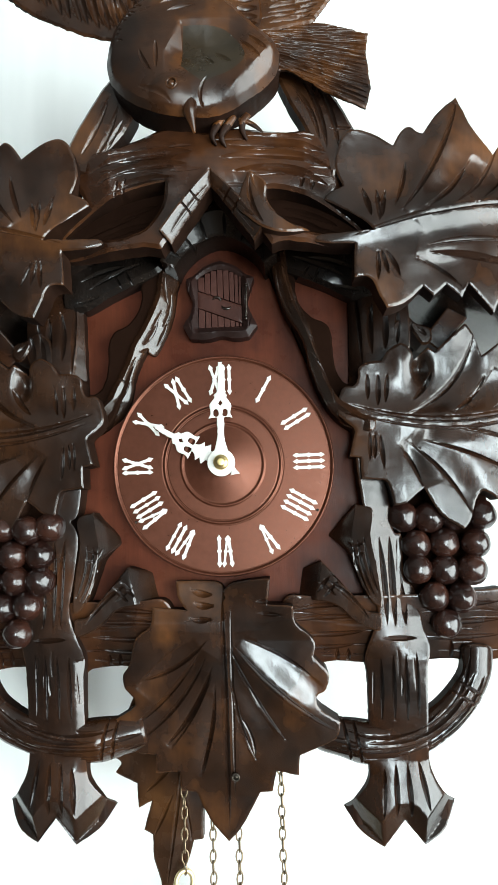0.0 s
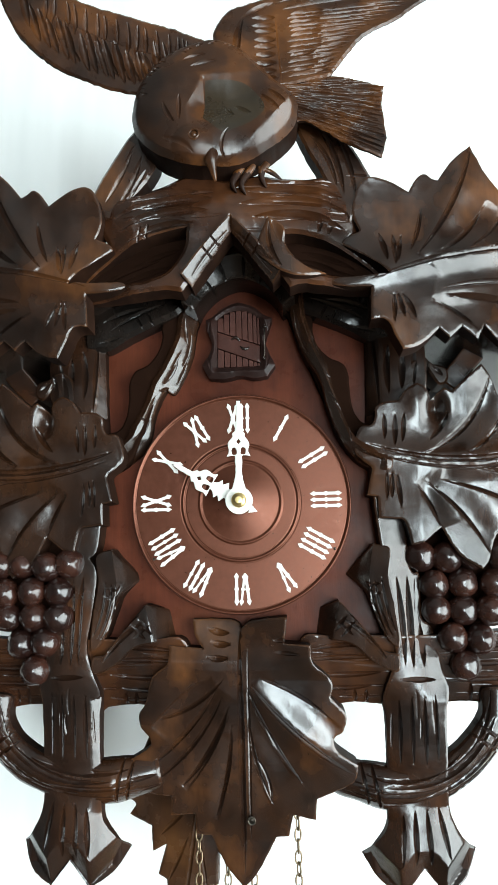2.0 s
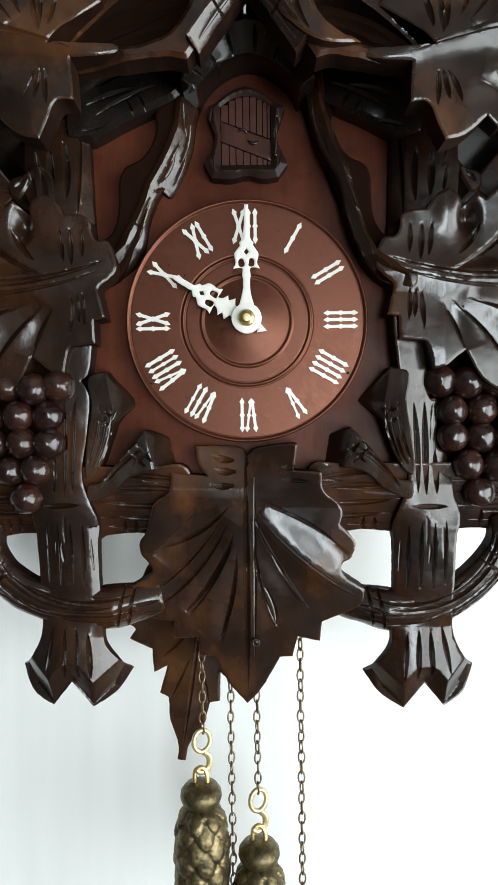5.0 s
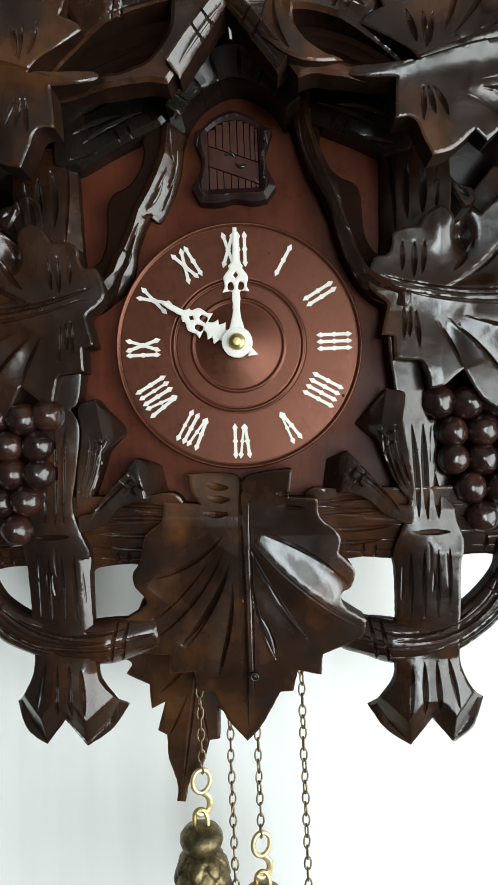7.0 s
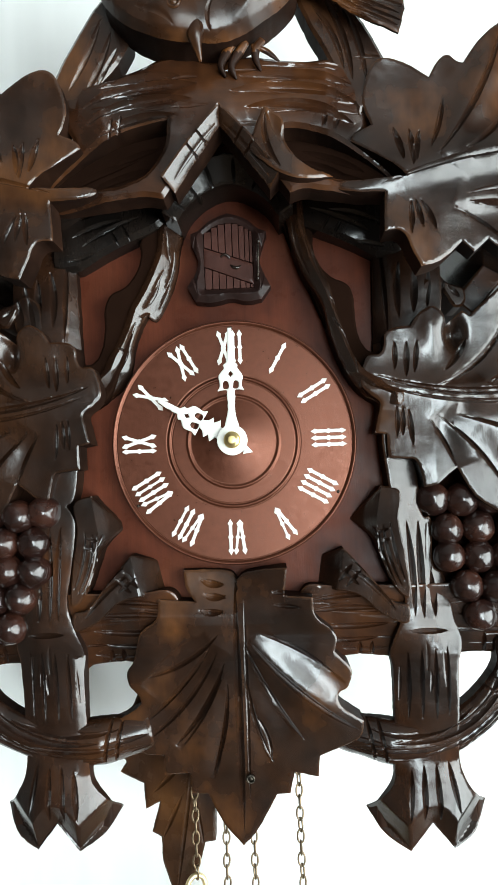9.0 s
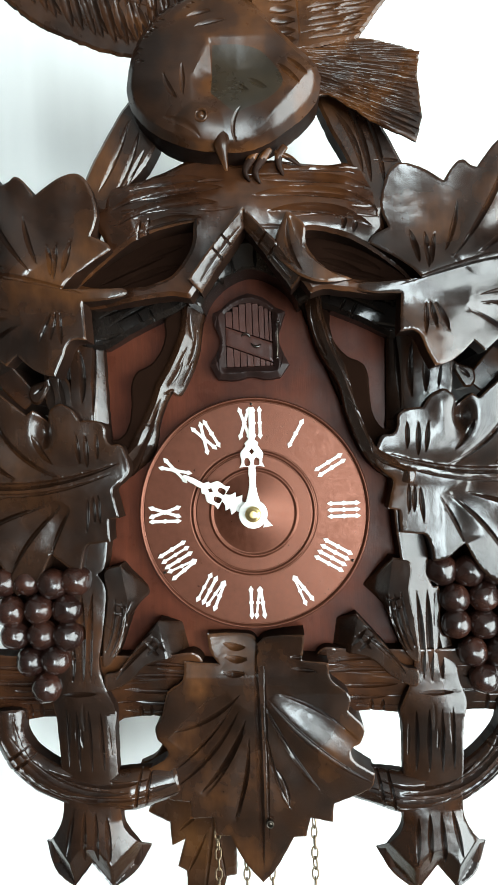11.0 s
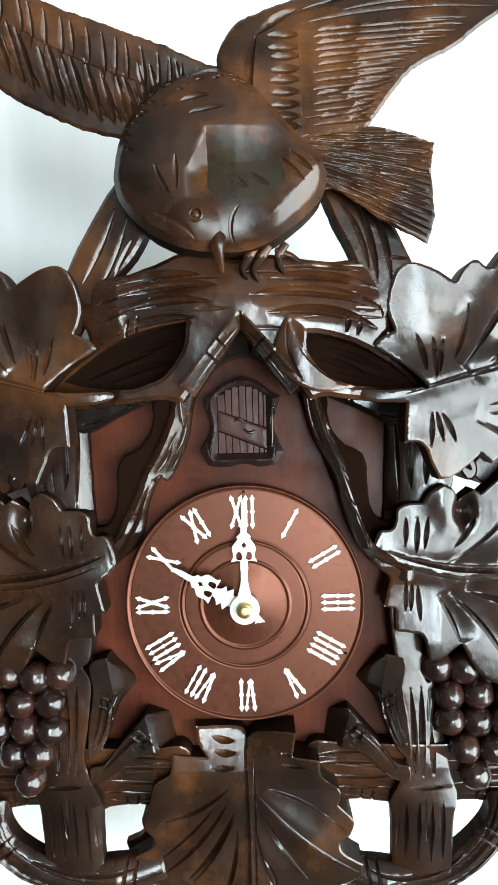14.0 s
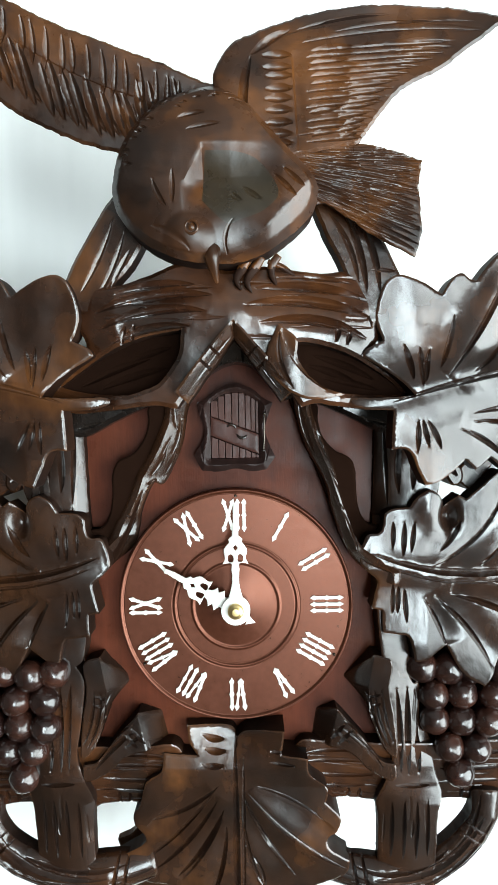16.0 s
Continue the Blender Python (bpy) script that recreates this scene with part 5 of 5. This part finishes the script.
            o.rotation_euler = (rng.uniform(0, 6), rng.uniform(0, 6), rng.uniform(0, 6))
            o.scale = [rng.uniform(0.95, 1.03)] * 3


def bottom_leaf():
    ring = [(-33.3, -65, 1), (-34.5, -73), (-41.6, -79), (-45, -90.6), (-48, -95.2), (-47.5, -101), (-43.5, -106), (-44.5, -110.5), (-58, -118.5, 1), (-52, -127), (-41, -131.2, 1), (-34.5, -131.5, 1), (-34.6, -140.1, 1), (-23.8, -139.2, 1), (-23.4, -148.5, 1), (-16.5, -148.6, 1), (-10.3, -161), (-2.3, -170.5, 1), (3.3, -164.7), (8.4, -156.4), (12.7, -148.7, 1), (18.2, -148.3, 1), (20.4, -138.8, 1), (30.3, -141, 1), (31.1, -131.9, 1), (42.7, -126.8), (48, -123.5), (49.7, -117, 1), (42, -112), (39.3, -108.4), (39.9, -104.8), (43.6, -102.5), (45, -95.4), (38.6, -88.1, 1), (39.5, -82.2), (37.3, -78.6), (31.1, -72.4), (30.4, -65, 1), (19, -64.3, 1), (20.5, -52.8, 1), (11, -53.5), (3, -55), (-0.6, -57.8, 1), (-5, -54.3), (-22.9, -53.6, 1), (-22, -60.7), (-18, -66.5, 1)]
    cuts = [(-1.4, -59, -1.8, -165, 0, 1.5, 2.6), (2.2, -66, 1.4, -150, 0, 0.9, 0.9), (4, -113, 11, -134, 2, 1.1, 1.3), (3.3, -82.5, 47.8, -120.7, -3, 1.4, 2.4), (2, -84.8, 25.1, -124.8, -2, 1.2, 2.2), (8, -80, 38, -97, 2, 1.0, 1.6), (2, -98, 12, -135, -2, 1.0, 1.7), (-12, -84, -48, -121, 3, 1.2, 2.0), (-7, -92, -29, -127, 2.5, 1.1, 2.0), (-6, -100, -14, -140, 2, 1.0, 1.8), (-9, -80, -40, -98, 3, 1.0, 1.6), (-10, -88, -40, -124, 3, 1.0, 1.6), (-16, -57.5, -6.1, -60, -0.8, 1.5, 2.6), (-15, -63.5, -5.5, -64.8, -0.7, 1.5, 2.6), (-16.3, -70, -6.4, -70.6, -0.6, 1.4, 2.4),
            (14, -63, 21, -63, 0, 1.0, 1.6), (14, -68, 25, -69, 0, 1.0, 1.6)]
    folds = [(3.3, -82.5, 47.8, -120.7, -3, 9.5, -2.1), (3, -86, 22, -122, -2, -6, 0.8), (2, -98, 12, -136, -2, -5, 0.7), (8, -78, 43, -101, 2, -9, 1.0), (-12, -84, -48, -121, 3, 10, 2.2), (-15, -78, -43, -101, -2, 14, 1.2), (-7, -96, -27, -129, 2, -7, 1.4), (-6, -104, -13, -142, 1.5, -6, 1.2)]

    def relief(x, z):
        a = np.abs(x + 1)
        return 4 - np.where(x > -1, -0.045, 0.05) * a - np.where(z < -120, 0.07 * (-120 - z), 0) + 0.13 * (np.clip(z, -150, -76) + 112) + np.where(z > -80, np.where(x > -1, 0.011, 0.006) * (z + 80) * a, 0) - np.where(z > -72, np.where(x > -1, 0.10, 0.34) * (z + 72), 0)

    leaf = part("bottom_leaf", carve(bmesh.new(), ring, 3, 12, relief=relief, cuts=cuts + folds, rim=0.7, drop=0.4, seed=90, rough=0.2), WOOD, clock, "large pointed vine leaf under the dial")
    bm = bmesh.new()
    torus(bm, 1.5, 0.4, m=Matrix.Translation((2.0, 1.9, -141)), seg=24)
    lathe(bm, [(0, -0.3), (1.3, -0.2), (1.5, 1.2)], (2.0, 2.2, -141), segments=20)
    box(bm, 0.9, 3.1, 1.7, 2.3, -141.2, -140.7)
    part("screw", bm, SCREW, leaf, "small dark slotted screw")


case()
dial()
pointers()
cuckoo_door()
crown()
upper_leaves()
bird()
frame_branches()
side_leaves()
bottom_leaf()


# ---- pendulum, chains and weights ----
def pendulum():
    root = empty("pendulum", (-0.004, 0.024, CLOCK_Z), "russet wooden leaf pendulum swung to one side", "pendulum")
    half = [(0, -108, 1), (12, -112), (28, -116, 1), (31, -124), (38, -129, 1), (35, -138), (38, -144, 1), (30, -146), (31.8, -151.5, 1), (20.5, -154.5, 1), (20, -157), (18.3, -165.3, 1), (12.4, -161, 1), (14.2, -174.5, 1), (9.8, -175.8, 1), (7.8, -186), (3.6, -194), (2.0, -199), (1.9, -204.5, 1)]
    ring = half + [(-p[0], *p[1:]) for p in half[:0:-1]]
    cuts = [(0, -114, 0, -198, 0, 1.2, 1.4)] + [(s * x0, z0, s * x1, z1, 0, 1, 1.2) for s in (1, -1) for x0, z0, x1, z1 in ((3, -126, 30, -142), (3, -142, 16, -158), (2.5, -156, 9, -176))]
    part("leaf_bob", carve(bmesh.new(), ring, -2, 4, relief=lambda x, z: 3 - 0.1 * np.abs(x), cuts=cuts, rim=0.9, drop=0.6, seed=95), WOOD_LEAF_BACK, root, "russet carved leaf")
    part("rod", box(bmesh.new(), -2, 2, 4.2, 6.5, -185, -62, 0.4), WOOD_LEAF_BACK, root)
    root.rotation_euler = (0, radians(8.4), 0)


def chain(x, y, top, bottom, label):
    """A hanging ladder of brass wire links, every other one turned."""
    root = empty("chain", (x * MM, y * MM, CLOCK_Z + top * MM), label, "chain", "clock chains")
    pitch, n, z = 4.75, 0, 0.0
    rng = random.Random(int(x * 10) + 500)
    while top + z > bottom:
        o = shape("link", LINK, CHAIN_METAL, root)
        o.location = (rng.uniform(-0.15, 0.15) * MM, 0, (z - pitch / 2) * MM)
        o.rotation_euler = (0, radians(rng.uniform(-3, 3)), radians((20 if n % 2 else 108) + rng.uniform(-14, 14)))
        z -= pitch
        n += 1
    return z


def chain_hook(bm, x, y, z):
    """The flat brass ring with its hook below; z is the ring's top."""
    turn = Matrix.Translation((x, y, z - 5.5)) @ Matrix.Rotation(radians(24), 4, "Z")
    torus(bm, 4.0, 1.15, 1.25, turn, seg=32, sides=8)
    limb(bm, [tuple(turn @ Vector(p)) for p in ((1.0, 0, -5.6), (3.2, 0, -8.2), (3.4, 0, -11.5), (1.8, 0, -14.2), (-1.2, 0, -14.6), (-3.0, 0, -13)) ], [1.5, 1.5, 1.3, 1.2, 1.2, 0.7], squash=0.6, furrows=0, sides=12, step=0.6)
    return bm


def pine_weight(x, y, top, label):
    """A cast-iron pine cone: cap, scaled body and a wire staple."""
    root = empty("pinecone_weight", (x * MM, y * MM, CLOCK_Z + top * MM), label, "clock weight", "clock weights")
    part("cap", lathe(bmesh.new(), [(0, 0), (4, -0.3), (7.5, -1.6), (9.3, -4), (9.6, -6.6), (8.6, -9.4), (6.8, -11), (6.4, -12)], axis="z", segments=48), IRON, root, "rounded antique gold cap")
    bm = bmesh.new()
    rows, segs = 150, 120
    grid = []
    for j in range(rows + 1):
        z = -11 - 80 * j / rows
        base = np.interp(z, (-91, -86, -75, -50, -30, -20, -15, -12.5, -11), (0.5, 5, 9, 12, 12.4, 11.4, 10, 8.3, 6.5))
        ring = []
        for k in range(segs):
            a = 2 * math.pi * k / segs
            best, slope = 9.0, 0.0
            row = (z + 11) / -6.4
            for r in (math.floor(row) - 1, math.floor(row), math.floor(row) + 1):
                col = (a / (2 * math.pi) * 7 - 0.5 * (r % 2) + 0.13 * noise.noise((r * 3.3, 0, 1)))
                du = (col - round(col)) * 2.0
                dv = (row - r - 0.5) * 1.05
                far = math.hypot(du, dv if dv > 0 else dv * 0.8)
                if far < best:
                    best, slope = far, dv
            lift = 1.9 * max(0, 1 - best**3.2) * (0.85 + 0.4 * slope) + 0.25 * noise.noise((a * 6, z * 0.9, 3))
            r = base - 0.8 + lift * min(1, base / 8)
            ring.append(bm.verts.new((r * math.cos(a), r * math.sin(a), z)))
        grid.append(ring)
    for a, b in zip(grid, grid[1:]):
        for k in range(segs):
            bm.faces.new((a[k], a[(k + 1) % segs], b[(k + 1) % segs], b[k]))
    bm.faces.new(grid[-1])
    bmesh.ops.recalc_face_normals(bm, faces=bm.faces)
    part("cone_body", bm, IRON, root, "cast pine cone with overlapping scales")
    part("staple", limb(bmesh.new(), [(-2.8, 0, -1), (-2.6, 0, 4), (-1, 0, 6.2), (1.2, 0, 6.2), (2.8, 0, 3.5), (3, 0, -1)], [1, 1, 1, 1, 1, 1], squash=1, furrows=0, sides=12, step=0.6), BRASS, root, "brass wire staple")


LINK = bpy.data.meshes.new("link")
wire = torus(bmesh.new(), 1.45, 0.42, 2.0, seg=18, sides=7)
bmesh.ops.scale(wire, vec=(MM, MM, MM), verts=wire.verts)
wire.to_mesh(LINK)
wire.free()

pendulum()
CHAIN_Y = 12
chain(-23, CHAIN_Y, -86, -183, "short aged brass chain that carries a weight")
chain(-10, CHAIN_Y, -86, -330, "long loose aged brass chain")
chain(2, CHAIN_Y, -86, -211, "aged brass chain that carries the lower weight")
chain(22, CHAIN_Y, -86, -330, "long aged brass chain hanging free")
for x, top, label in ((-23.5, -184, "flat brass ring hook on the shorter chain"), (2, -212, "flat brass ring hook on the longer chain")):
    hook = tagged(part("ring_hook", chain_hook(bmesh.new(), 0, 0, 0), BRASS_SOFT), label, "chain hook", "chain hooks")
    hook.location = (x * MM, CHAIN_Y * MM, CLOCK_Z + top * MM)
pine_weight(-24.3, CHAIN_Y, -208.5, "antique gold cast-iron pine cone weight hanging from a chain")
pine_weight(2, CHAIN_Y, -236, "antique gold pine cone weight hanging lower")
